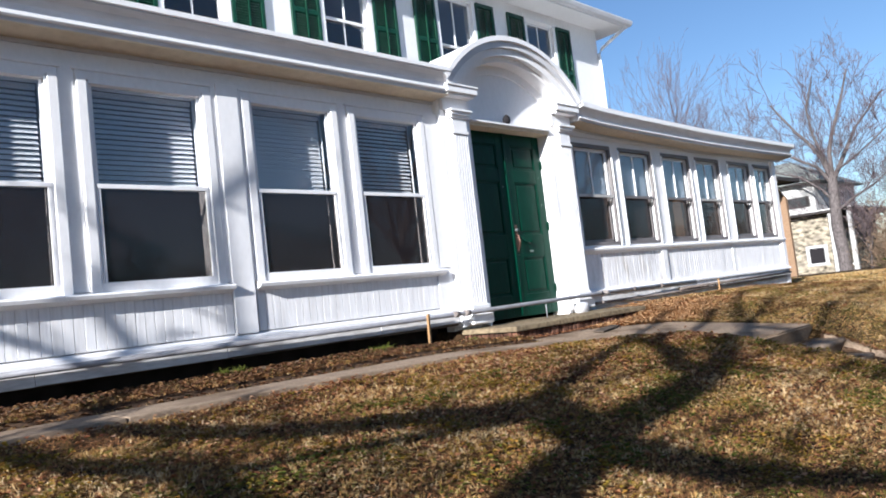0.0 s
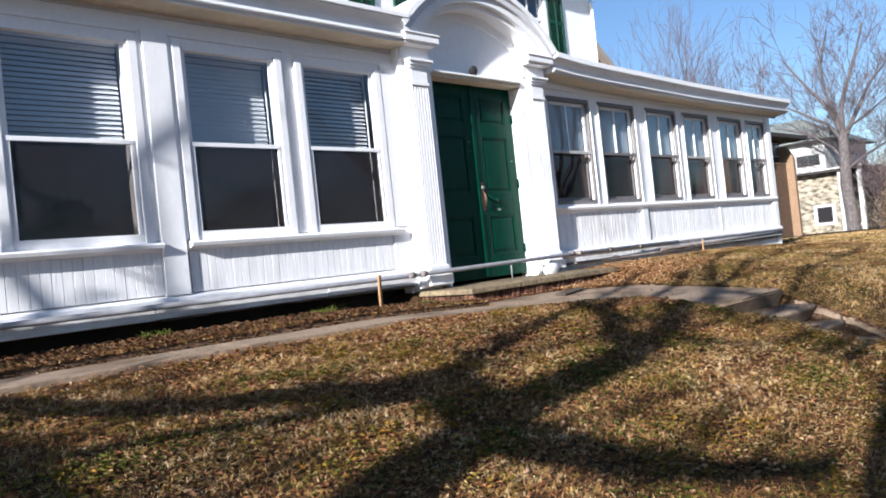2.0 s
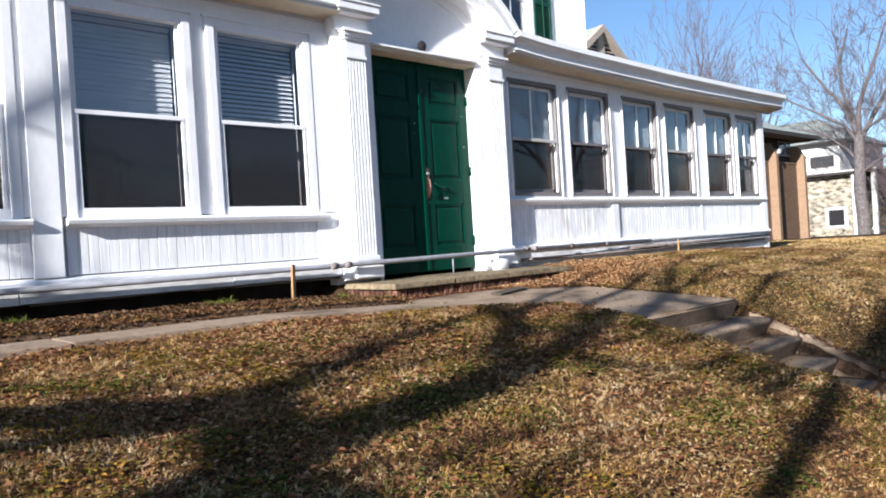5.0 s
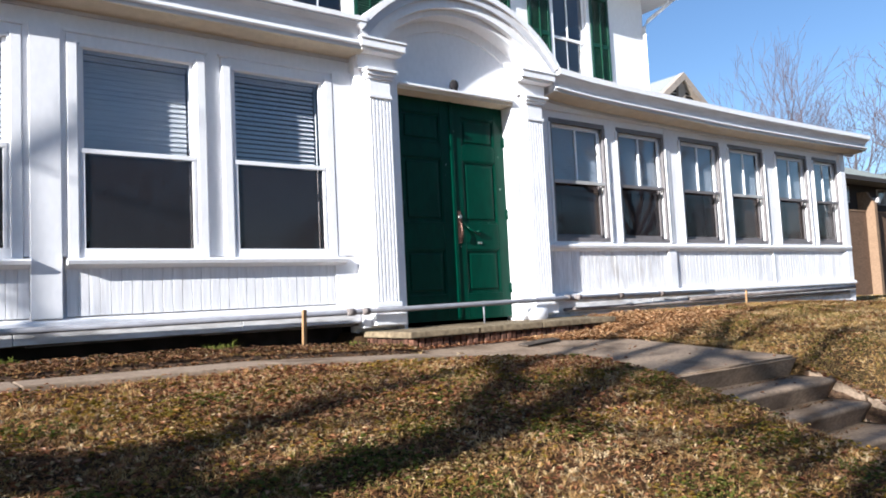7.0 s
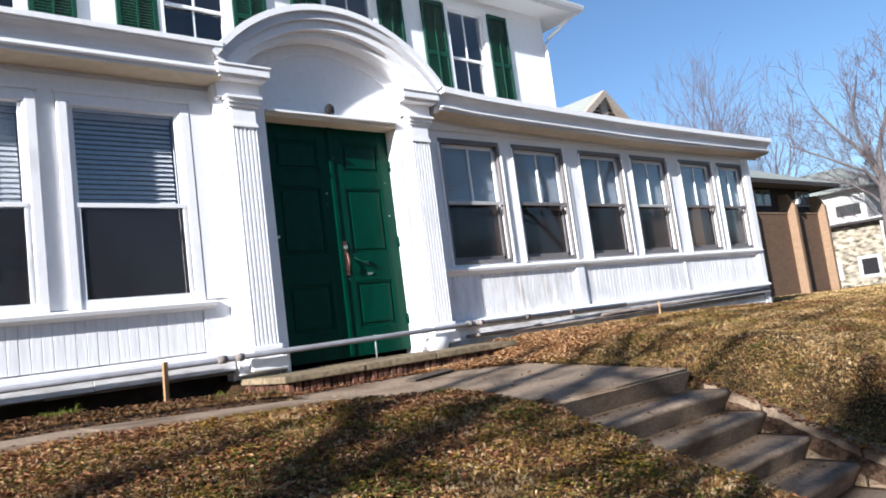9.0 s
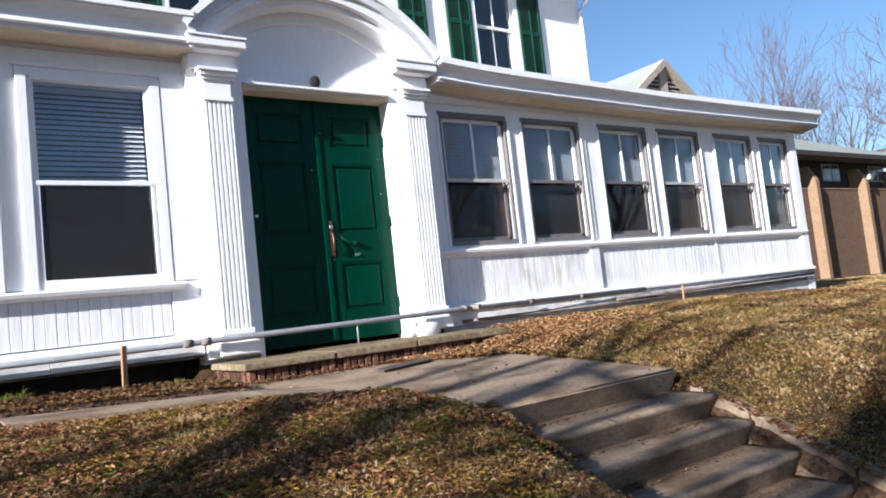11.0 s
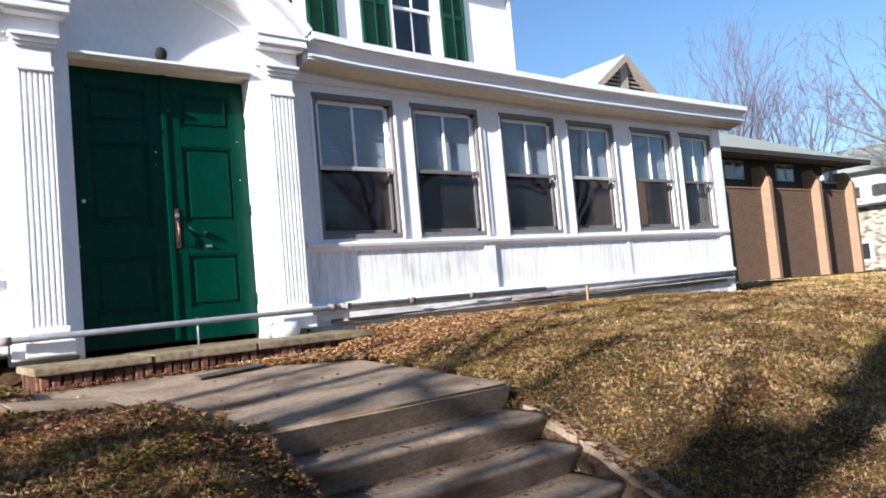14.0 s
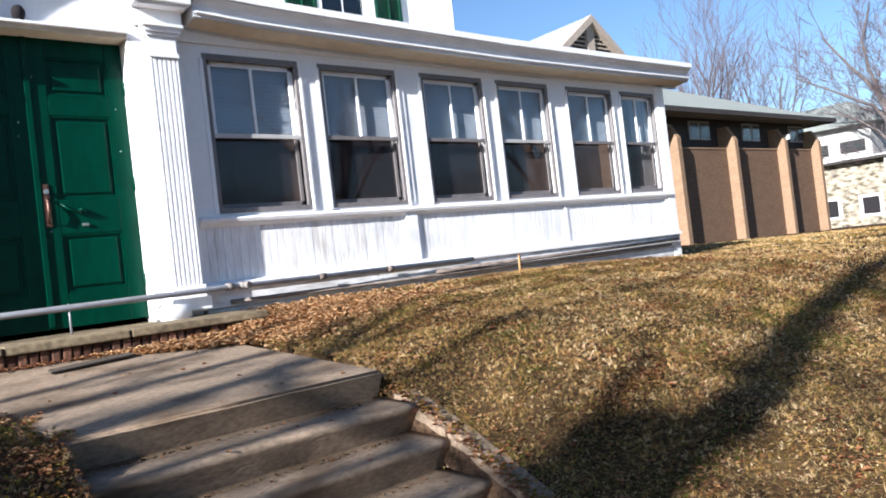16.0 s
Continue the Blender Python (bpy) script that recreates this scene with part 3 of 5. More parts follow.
while x < 17.0:
    w = rnd.uniform(1.4, 2.4)
    x1 = min(x + w, 17.05)
    structure("baseboard_lower", boxes((x, x1 - 0.006, 6.205 + rnd.uniform(0, 0.01), 6.255, 0.78, 1.045 + rnd.uniform(-0.012, 0.0)), bevel=0.005), SKIRT, "weathered grey board at the foot of the porch wall", "board")
    x = x1
for a, b, y, z in ((-2.0, 0.6, 6.12, 1.0), (0.9, 2.0, 6.06, 0.995), (3.2, 4.0, 5.95, 1.01)):
    bm = box(bmesh.new(), 0, b - a, -0.05, 0.05, -0.025, 0.02, bevel=0.006)
    ob = part("plank", bm, BARE)
    ob.matrix_world = pose(a, y - 0.05, z - 0.05, 8, 0, rnd.uniform(-1.5, 1.5))
    tagged(ob, "loose weathered plank lying along the porch foot", "plank")

# corner post and panel posts
def post(x0, x1, y0, z0, z1, label="white painted wall post"):
    structure("trim_post", boxes((x0, x1, y0, WALL + 0.002, z0, z1), bevel=0.006), WHITE, label, "post")


post(17.06, 17.262, 6.2, 0.72, 3.86, "white corner post of the porch")
post(3.38, 3.61, 6.155, 1.30, 3.73)
post(3.335, 3.38, 6.178, 1.80, 3.73)
post(3.61, 3.652, 6.178, 1.80, 3.73)
post(4.82, 4.966, 6.205, 1.80, 3.73)
post(0.449, 0.791, 6.166, 1.80, 3.73)
post(1.984, 2.116, 6.195, 1.80, 3.73)
post(11.71, 11.80, 6.235, 1.99, 3.70)
post(11.60, 11.77, 6.205, 1.24, 1.90)
post(14.47, 14.53, 6.225, 1.24, 1.90)
post(17.0, 17.2, 6.215, 1.24, 1.90)
post(6.129, 6.36, 6.168, 1.80, 3.73)
post(6.10, 6.36, 6.182, 1.24, 1.80)

# sills
def sill(x0, x1, z, deep=0.11):
    structure("window_sill", extrude_x([(6.252, z + 0.035), (6.252 - deep, z + 0.012), (6.252 - deep - 0.01, z), (6.252 - deep, z - 0.03), (6.252 - deep + 0.03, z - 0.035), (6.225, z - 0.075), (6.252, z - 0.075)], x0, x1), WHITE, "white painted window sill", "sill")


sill(-1.2, 3.38, 1.765, 0.148)
sill(3.64, 6.205, 1.765, 0.148)
sill(9.10, 14.52, 1.925, 0.08)
sill(14.53, 17.22, 1.925, 0.08)


# ---------------------------------------------------------------- windows of the left wing
def window_left(n, x0, x1, blind):
    cx, z0, z1 = (x0 + x1) / 2, *L_Z
    h = (x1 - x0) / 2
    w = thing(f"window_{n}", (cx, WALL, 0), "white sash window with a lowered pale blind behind its upper pane", "window", "porch windows", "structure")
    part("casing", boxes((-h - 0.105, -h - 0.02, -0.088, 0.0, z0 - 0.09, z1 + 0.03), (h + 0.02, h + 0.105, -0.088, 0.0, z0 - 0.09, z1 + 0.03), bevel=0.008), WHITE, w)
    part("head_casing", boxes((-h - 0.105, h + 0.105, -0.065, 0.0, z1 + 0.01, z1 + 0.09), (-h - 0.13, h + 0.13, -0.08, 0.0, z1 + 0.09, z1 + 0.12), bevel=0.008), WHITE, w)
    part("jamb", boxes((-h - 0.03, -h, -0.07, 0.10, z0 - 0.09, z1), (h, h + 0.03, -0.07, 0.10, z0 - 0.09, z1), (-h, h, -0.07, 0.10, z1 - 0.02, z1 + 0.02), bevel=0.003), WHITE, w)
    mid = 2.70
    lower = part("lower_sash", boxes((-h, -h + 0.03, -0.075, -0.045, z0 - 0.085, mid), (h - 0.03, h, -0.075, -0.045, z0 - 0.085, mid), (-h - 0.022, h + 0.022, -0.076, -0.045, z0 - 0.085, z0 + 0.015), (-h, h, -0.08, -0.045, mid - 0.03, mid + 0.01), bevel=0.004), WHITE, w)
    upper = part("upper_sash", boxes((-h, -h + 0.03, -0.045, -0.015, mid, z1), (h - 0.03, h, -0.045, -0.015, mid, z1), (-h, h, -0.045, -0.015, z1 - 0.03, z1), bevel=0.004), WHITE, w)
    p = part("pane", boxes((-h + 0.03, h - 0.03, -0.062, -0.058, z0 + 0.015, mid - 0.03), bevel=0), SCREEN_GLASS, lower)
    p.visible_shadow = False
    p = part("pane", boxes((-h + 0.03, h - 0.03, -0.032, -0.028, mid, z1 - 0.03), bevel=0), GLASS, upper)
    p.visible_shadow = False
    b = thing("venetian_blind", (cx, WALL + 0.14, mid), "pale slatted blind lowered behind the upper pane", "blind", "window blinds")
    part("head_rail", boxes((-h + 0.01, h - 0.01, -0.02, 0.03, z1 - mid - 0.06, z1 - mid - 0.02)), BLIND, b)
    me = None
    step_ = 0.046
    k = 0
    z = 0.02
    while z < z1 - mid - 0.07:
        if me is None:
            bm = bmesh.new()
            tilt = math.radians(blind)
            c, s = math.cos(tilt) * 0.025, math.sin(tilt) * 0.025
            vs = [bm.verts.new(q) for q in ((-h + 0.015, -c, -s), (h - 0.015, -c, -s), (h - 0.015, 0, 0.003), (-h + 0.015, 0, 0.003), (h - 0.015, c, s), (-h + 0.015, c, s))]
            bm.faces.new((vs[0], vs[1], vs[2], vs[3]))
            bm.faces.new((vs[3], vs[2], vs[4], vs[5]))
            ob = part("slat", bm, BLIND, b)
            me = ob.data
        else:
            ob = new("slat", me)
            ob.parent = b
        ob.location = (0, 0, z)
        ob.rotation_euler = (radians(rnd.uniform(-2.5, 2.5)), radians(rnd.uniform(-0.15, 0.15)), 0)
        z += step_
        k += 1


for n, ((x0, x1), tilt) in enumerate(zip(L_WIN, (50, 52, 56, 72, 50))):
    window_left(n + 1, x0, x1, tilt)


# ---------------------------------------------------------------- windows of the right wing
def window_right(n, x0, x1, kind):
    cx, z0, z1 = (x0 + x1) / 2, *R_Z
    h = (x1 - x0) / 2
    w = thing(f"window_{n}", (cx, WALL, 0), "brown framed storm window over a white two light sash", "window", "porch windows", "structure")
    part("storm_frame", boxes((-h, -h + 0.045, -0.012, 0.03, z0, z1), (h - 0.045, h, -0.012, 0.03, z0, z1), (-h + 0.045, h - 0.045, -0.012, 0.03, z1 - 0.065, z1), (-h + 0.045, h - 0.045, -0.012, 0.03, z0, z0 + 0.05), bevel=0.004), BRONZE, w)
    mid = 2.78
    part("meeting_rail", boxes((-h + 0.045, h - 0.045, -0.004, 0.03, mid - 0.025, mid + 0.02)), BRONZE if n % 3 else FAR_WHITE, w)
    upper = part("upper_sash", boxes((-h + 0.045, -h + 0.10, 0.045, 0.075, mid, z1 - 0.06), (h - 0.10, h - 0.045, 0.045, 0.075, mid, z1 - 0.06), (-h + 0.045, h - 0.045, 0.045, 0.075, z1 - 0.11, z1 - 0.06), (-0.014, 0.014, 0.045, 0.075, mid, z1 - 0.10), bevel=0.003), WHITE, w)
    lower = part("lower_sash", boxes((-h + 0.045, -h + 0.085, 0.075, 0.105, z0 + 0.04, mid), (h - 0.085, h - 0.045, 0.075, 0.105, z0 + 0.04, mid), (-h + 0.045, h - 0.045, 0.075, 0.105, z0 + 0.04, z0 + 0.10), bevel=0.003), BRONZE, w)
    part("jamb_strip", boxes((-h - 0.035, -h, -0.03, 0.0, z0 - 0.01, z1 - 0.06), (h, h + 0.03, -0.03, 0.0, z0 - 0.01, z1 - 0.06), bevel=0.004), WHITE, w)
    for a, b in ((-h + 0.10, -0.014), (0.014, h - 0.10)):
        p = part("pane", boxes((a, b, 0.058, 0.062, mid, z1 - 0.11), bevel=0), GLASS, upper)
        p.visible_shadow = False
    p = part("pane", boxes((-h + 0.085, h - 0.085, 0.088, 0.092, z0 + 0.10, mid), bevel=0), SCREEN_GLASS, lower)
    p.visible_shadow = False
    if kind == "shade":
        part("roller_shade", boxes((-h + 0.28, h - 0.05, 0.125, 0.131, z0 + 0.1, mid + 0.05), bevel=0), SHADE, w, "brown roller shade behind the lower pane")
    # blind or curtain behind the upper half
    if kind != "end":
        b = thing("venetian_blind", (cx, WALL + 0.115, mid), "pale closed slatted blind behind the upper pane", "blind", "window blinds")
        bm = bmesh.new()
        z = 0.0
        while z < z1 - mid - 0.06:
            box(bm, -h + 0.07, h - 0.07, -0.004, 0.004, z, z + 0.044)
            z += 0.046
        part("slats", bm, BLIND_SHADED, b)
        part("head_rail", boxes((-h + 0.06, h - 0.06, -0.02, 0.02, z1 - mid - 0.07, z1 - mid - 0.03)), BLIND_SHADED, b)
    else:
        bm = bmesh.new()
        pts = [(-h + 0.42 + 0.5 * k / 24, 0.16 + 0.03 * math.sin(k * 1.6)) for k in range(25)]
        lo = [bm.verts.new((cx + a, WALL + y, z0 + 0.05)) for a, y in pts]
        hi = [bm.verts.new((cx + a, WALL + y, z1 - 0.05)) for a, y in pts]
        for a in range(24):
            bm.faces.new((lo[a], lo[a + 1], hi[a + 1], hi[a]))
        tagged(part("curtain", bm, CURTAIN), "white curtain drawn to one side of the window", "curtain")


for n, ((x0, x1), kind) in enumerate(zip(R_WIN, ("shade", "", "", "shade", "", "end"))):
    window_right(n + 6, x0, x1, kind)

# ---------------------------------------------------------------- entrance
def pilaster(cx, name_label, inner, outer):
    p = thing("pilaster", (cx, 6.25, 0), name_label, "pilaster", "entrance pilasters")
    part("backing", boxes((inner, outer, -0.15, 0.0, 1.05, 3.93), bevel=0.006), WHITE, p)
    # fluted shaft
    bm = bmesh.new()
    w0, w1, y0 = -0.128, 0.128, -0.215
    n = 6
    prof = [(w0, -0.15), (w0, y0)]
    pitch = (w1 - w0) / n
    for k in range(n):
        a = w0 + k * pitch
        prof += [(a + pitch * 0.28, y0), (a + pitch * 0.36, y0 + 0.016), (a + pitch * 0.64, y0 + 0.016), (a + pitch * 0.72, y0)]
    prof += [(w1, y0), (w1, -0.15)]
    lo = [bm.verts.new((x, y, 1.30)) for x, y in prof]
    hi = [bm.verts.new((x, y, 3.46)) for x, y in prof]
    for i in range(len(prof) - 1):
        bm.faces.new((lo[i], lo[i + 1], hi[i + 1], hi[i]))
    bm.faces.new(lo[::-1])
    bm.faces.new(hi)
    bmesh.ops.recalc_face_normals(bm, faces=bm.faces)
    part("shaft", bm, WHITE, p)
    part("base", boxes((-0.16, 0.16, -0.235, -0.15, 1.25, 1.305), (-0.18, 0.19, -0.25, -0.15, 1.07, 1.19), (-0.16, 0.16, -0.225, -0.15, 1.19, 1.25), bevel=0.01), WHITE, p)
    part("capital", boxes((-0.145, 0.145, -0.232, -0.15, 3.46, 3.50), (-0.13, 0.13, -0.22, -0.15, 3.50, 3.66), (-0.16, 0.16, -0.24, -0.15, 3.66, 3.695), (-0.17, 0.17, -0.265, -0.15, 3.695, 3.735), (-0.19, 0.19, -0.29, -0.15, 3.735, 3.765), bevel=0.006), WHITE, p)
    part("entablature_block", boxes((-0.25, 0.21, -0.20, -0.15, 3.765, 3.925), (-0.26, 0.24, -0.31, -0.0, 3.925, 3.955), (-0.28, 0.27, -0.345, 0.0, 3.955, 4.035), (-0.29, 0.28, -0.36, 0.0, 4.035, 4.06), bevel=0.008), WHITE, p)


pilaster(6.625, "white fluted wooden pilaster beside the green door", -0.27, 0.265)
pilaster(8.865, "white fluted wooden pilaster beside the green door", -0.30, 0.175)

# arched hood
ARC_X, ARC_Z = 7.745, 3.03


def arc_band(r0, r1, y0, y1, z_min, seg=48):
    """A bent band between two radii, ending where it meets z_min."""
    bm = bmesh.new()
    a0 = math.acos(min(1, (z_min - ARC_Z) / r1))
    rows = []
    for k in range(seg + 1):
        a = -a0 + 2 * a0 * k / seg
        s, c = math.sin(a), math.cos(a)
        rows.append([bm.verts.new((ARC_X + r * s, y, ARC_Z + r * c)) for r, y in ((r0, y0), (r1, y0), (r1, y1), (r0, y1))])
    for a, b in zip(rows, rows[1:]):
        for i in range(4):
            f = bm.faces.new((a[i], a[(i + 1) % 4], b[(i + 1) % 4], b[i]))
    bm.faces.new(rows[0])
    bm.faces.new(rows[-1][::-1])
    bmesh.ops.recalc_face_normals(bm, faces=bm.faces)
    return bm


hood = thing("arched_hood", (0, 0, 0), "white segmental arched wooden hood over the entrance", "door hood")
part("crown", arc_band(1.765, 1.83, 5.865, 8.2, 4.15), WHITE, hood)
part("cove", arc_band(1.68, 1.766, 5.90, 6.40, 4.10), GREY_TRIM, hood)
part("fascia", arc_band(1.585, 1.681, 5.945, 6.40, 4.06), WHITE, hood)
part("inner_band", arc_band(1.52, 1.586, 6.02, 6.40, 4.04), WHITE, hood)
part("inner_moulding", arc_band(1.40, 1.521, 6.205, 6.40, 4.0), WHITE, hood)
# tympanum
bm = bmesh.new()
vs = [bm.verts.new((x, 6.235, z)) for x, z in ((6.40, 3.64), (9.09, 3.64), (9.09, 4.04))]
a0 = math.acos((4.04 - ARC_Z) / 1.6)
vs += [bm.verts.new((ARC_X + 1.6 * math.sin(a), 6.235, ARC_Z + 1.6 * math.cos(a))) for a in (a0 - 2 * a0 * k / 40 for k in range(41))]
vs.append(bm.verts.new((6.40, 6.235, 4.04)))
f = bm.faces.new(vs)
ext = bmesh.ops.extrude_face_region(bm, geom=[f])
bmesh.ops.translate(bm, vec=(0, 0.16, 0), verts=[v for v in ext["geom"] if isinstance(v, bmesh.types.BMVert)])
bmesh.ops.recalc_face_normals(bm, faces=bm.faces)
part("tympanum", bm, WHITE, hood)
part("ledge", boxes((6.9, 8.56, 6.06, 6.235, 3.668, 3.695), bevel=0.006), WHITE, hood)
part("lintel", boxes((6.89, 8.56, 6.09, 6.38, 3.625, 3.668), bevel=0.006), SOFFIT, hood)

# door opening
structure("trim_door_jamb", boxes((8.555, 8.64, 6.11, 6.40, 0.99, 3.63), (6.86, 6.90, 6.12, 6.40, 0.99, 3.63), bevel=0.004), WHITE, "white door jamb", "door frame")
structure("wall_door_surround", boxes((6.36, 6.90, 6.26, 6.40, 1.0, 3.66), (8.62, 9.06, 6.26, 6.40, 1.0, 3.66), bevel=0), WHITE, "white wall beside the entrance", "wall")


def door_leaf(n, x0, x1):
    w = x1 - x0
    d = thing(f"door_{n}", (x0, 6.30, 1.06), "dark green panelled door leaf with chipped paint", "door", "entrance doors", "structure")
    z1 = 2.58
    st = 0.15
    rails = ((0.0, 0.30), (0.82, 1.13), (1.88, 2.055), (2.40, z1))
    part("stile", boxes((0, st, 0, 0.05, 0, z1), bevel=0.006), GREEN, d)
    part("stile", boxes((w - st, w, 0, 0.05, 0, z1), bevel=0.006), GREEN, d)
    for a, b in rails:
        part("rail", boxes((st, w - st, 0.001, 0.049, a, b), bevel=0.006), GREEN, d)
    for (_, a), (b, _) in zip(rails, rails[1:]):
        bm = boxes((st, w - st, 0.022, 0.04, a, b), bevel=0)
        box(bm, st + 0.05, w - st - 0.05, 0.008, 0.03, a + 0.05, b - 0.05, bevel=0.012)
        for r in ((st, st + 0.018, 0.006, 0.03, a, b), (w - st - 0.018, w - st, 0.006, 0.03, a, b), (st, w - st, 0.006, 0.03, a, a + 0.018), (st, w - st, 0.006, 0.03, b - 0.018, b)):
            box(bm, *r, bevel=0.004)
        part("panel", bm, GREEN, d)
    return d


left_leaf = door_leaf(1, 6.90, 7.735)
right_leaf = door_leaf(2, 7.745, 8.553)
part("astragal", boxes((-0.025, 0.022, -0.018, 0.0, 0.02, 2.57), bevel=0.006), GREEN, right_leaf)
plate = part("handle_plate", boxes((0.028, 0.082, -0.012, 0.0, 0.89, 1.27), bevel=0.01), COPPER, right_leaf, "worn copper handle plate")
bm = tube(bmesh.new(), [(0.055, -0.01, 0.93), (0.055, -0.05, 0.96), (0.055, -0.058, 1.04), (0.055, -0.04, 1.12), (0.055, -0.01, 1.14)], 0.012)
part("pull_handle", bm, COPPER, plate)
part("lock_cylinder", tube(bmesh.new(), [(0.055, -0.03, 1.20), (0.055, 0.0, 1.20)], 0.022, 12), STEEL, plate)
part("hasp", tube(bmesh.new(), [(0.16, -0.01, 1.09), (0.22, -0.03, 1.04), (0.32, -0.035, 1.0)], 0.012), GREEN, right_leaf, "green painted hasp")
part("staple", tube(bmesh.new(), [(0.31, -0.005, 1.03), (0.33, -0.045, 1.03), (0.35, -0.005, 1.03)], 0.014), GREEN, right_leaf)
part("small_plate", boxes((0.32, 0.375, -0.02, 0.0, 0.885, 0.91)), STEEL, right_leaf, "small steel plate")
bm = tube(bmesh.new(), [(0.09, -0.04, 1.33), (0.09, 0.0, 1.33)], 0.016, 12)
part("knob", bm, STEEL, left_leaf, "chipped pale knob")
for z in (0.35, 1.25, 2.15):
    bm = tube(bmesh.new(), [(0.804, -0.012, z - 0.06), (0.804, -0.012, z + 0.06)], 0.012)
    part("hinge", bm, GREEN, right_leaf)

r_chip = random.Random(5)
for leaf, count in ((left_leaf, 3), (right_leaf, 4)):
    for k in range(count):
        cx_, cz_, size = r_chip.uniform(0.02, 0.14) if k % 2 else r_chip.uniform(0.68, 0.79), r_chip.uniform(0.4, 2.3), r_chip.uniform(0.004, 0.009)
        bm = bmesh.new()
        n_ = 7
        bm.faces.new([bm.verts.new((cx_ + size * r_chip.uniform(0.5, 1.2) * math.cos(2 * math.pi * q_ / n_), -0.0015, cz_ + 1.5 * size * r_chip.uniform(0.5, 1.2) * math.sin(2 * math.pi * q_ / n_))) for q_ in range(n_)])
        ext = bmesh.ops.extrude_face_region(bm, geom=list(bm.faces))
        bmesh.ops.translate(bm, vec=(0, 0.003, 0), verts=[v for v in ext["geom"] if isinstance(v, bmesh.types.BMVert)])
        part("paint_chip", bm, PRIMER, leaf, "chip of pale primer showing through the paint")

# little lamp over the door
lamp = thing("porch_lamp", (7.71, 6.15, 3.695), "small dark lamp on the ledge over the door", "lamp")
bm = bmesh.new()
bmesh.ops.create_uvsphere(bm, u_segments=16, v_segments=10, radius=0.055)
for v in bm.verts:
    v.co.z = v.co.z * 1.25 + 0.085
part("globe", bm, BULB, lamp)
part("collar", tube(bmesh.new(), [(0, 0, 0), (0, 0, 0.035)], 0.04, 14), BULB, lamp)

# pipe in front of the door and along the wall
pipe = thing("pipe", (0, 0, 0), "grey painted metal pipe running along the porch foot", "pipe")
part("tube", tube(bmesh.new(), [(LEFT0, 6.10, 1.215), (6.0, 6.05, 1.22), (6.4, 5.94, 1.225), (9.0, 5.94, 1.245), (9.3, 6.05, 1.25), (12.5, 6.12, 1.235)], 0.027, 12), PIPE, pipe)
for x, y, z in ((6.3, 5.965, 1.223), (6.15, 6.0, 1.222), (9.25, 6.03, 1.25), (9.4, 6.053, 1.25), (10.3, 6.075, 1.245), (11.2, 6.094, 1.24)):
    part("coupling", tube(bmesh.new(), [(x - 0.04, y, z), (x + 0.04, y, z)], 0.036, 12), RUST, pipe)
part("support_rod", tube(bmesh.new(), [(7.81, 5.94, 1.0), (7.81, 5.94, 1.27)], 0.009, 8), PIPE, pipe)
part("elbow", tube(bmesh.new(), [(9.42, 6.05, 1.25), (9.44, 5.99, 1.25)], 0.034, 12), RUST, pipe)
pipe2 = thing("pipe", (0, 0, 0), "rusty double pipe along the porch foot", "pipe")
part("tube", tube(bmesh.new(), [(11.9, 6.13, 1.14), (17.1, 6.13, 1.16)], 0.026, 12), RUST, pipe2)
part("tube", tube(bmesh.new(), [(9.3, 6.15, 1.10), (16.9, 6.15, 1.085)], 0.022, 12), RUST, pipe2)

# stone slab on rowlock bricks
slab = boxes((6.39, 7.22, 5.30, 6.30, 0.952, 1.013), (7.232, 8.1, 5.31, 6.30, 0.948, 1.016), (8.112, 9.28, 5.31, 6.30, 0.948, 1.012), bevel=0.014)
structure("door_slab", slab, STONE, "worn sandstone threshold slab before the door", "doorstep")
plinth = thing("brick_plinth", (6.44, 5.345, 0.76), "rowlock course of old red bricks under the door slab", "brick base", kind="structure")
part("mortar_core", boxes((0.03, 2.80, 0.035, 0.9, -0.1, 0.187), bevel=0), MORTAR, plinth)

# loose flat stone on the landing
bm = bmesh.new()
box(bm, -0.30, 0.30, -0.075, 0.075, 0.0, 0.016, bevel=0.005)
for v in bm.verts:
    v.co.x += 0.25 * v.co.y + 0.02 * noise.noise(v.co * 9)
    v.co.z += 0.03 * max(0.0, v.co.x + 0.05)
ob = part("flat_stone", bm, SLATE)
ob.matrix_world = pose(7.72, 4.98, 0.818, 3, -1, 14)
tagged(ob, "loose flat broken concrete piece lying on the landing", "stone")


# stakes
def stake(x, y, z0, z1, label):
    bm = bmesh.new()
    vs = box(bm, -0.022, 0.022, -0.012, 0.012, z0, z1 - 0.02, bevel=0.003)
    ob = part("stake", bm, STAKE)
    ob.matrix_world = pose(x, y, 0, 1.5, 1.0, 20)
    tagged(ob, label, "stake", "survey stakes")


stake(5.57, 5.93, 0.85, 1.29, "raw wooden survey stake in the planting bed")
stake(13.2, 6.05, 0.85, 1.24, "raw wooden survey stake in the lawn by the porch")
# splash block at the pilaster foot
bm = tube(bmesh.new(), [(0, 0, 0), (0, 0, 0.14)], 0.15, 24)
bmesh.ops.bevel(bm, geom=[e for e in bm.edges if abs(e.verts[0].co.z - e.verts[1].co.z) < 1e-4], offset=0.012, segments=2, affect="EDGES")
ob = part("stone_block", bm, WHITE)
ob.scale = (1, 0.45, 1)
ob.location = (8.70, 6.0, 1.012)
tagged(ob, "white painted rounded block at the foot of the pilaster", "block")

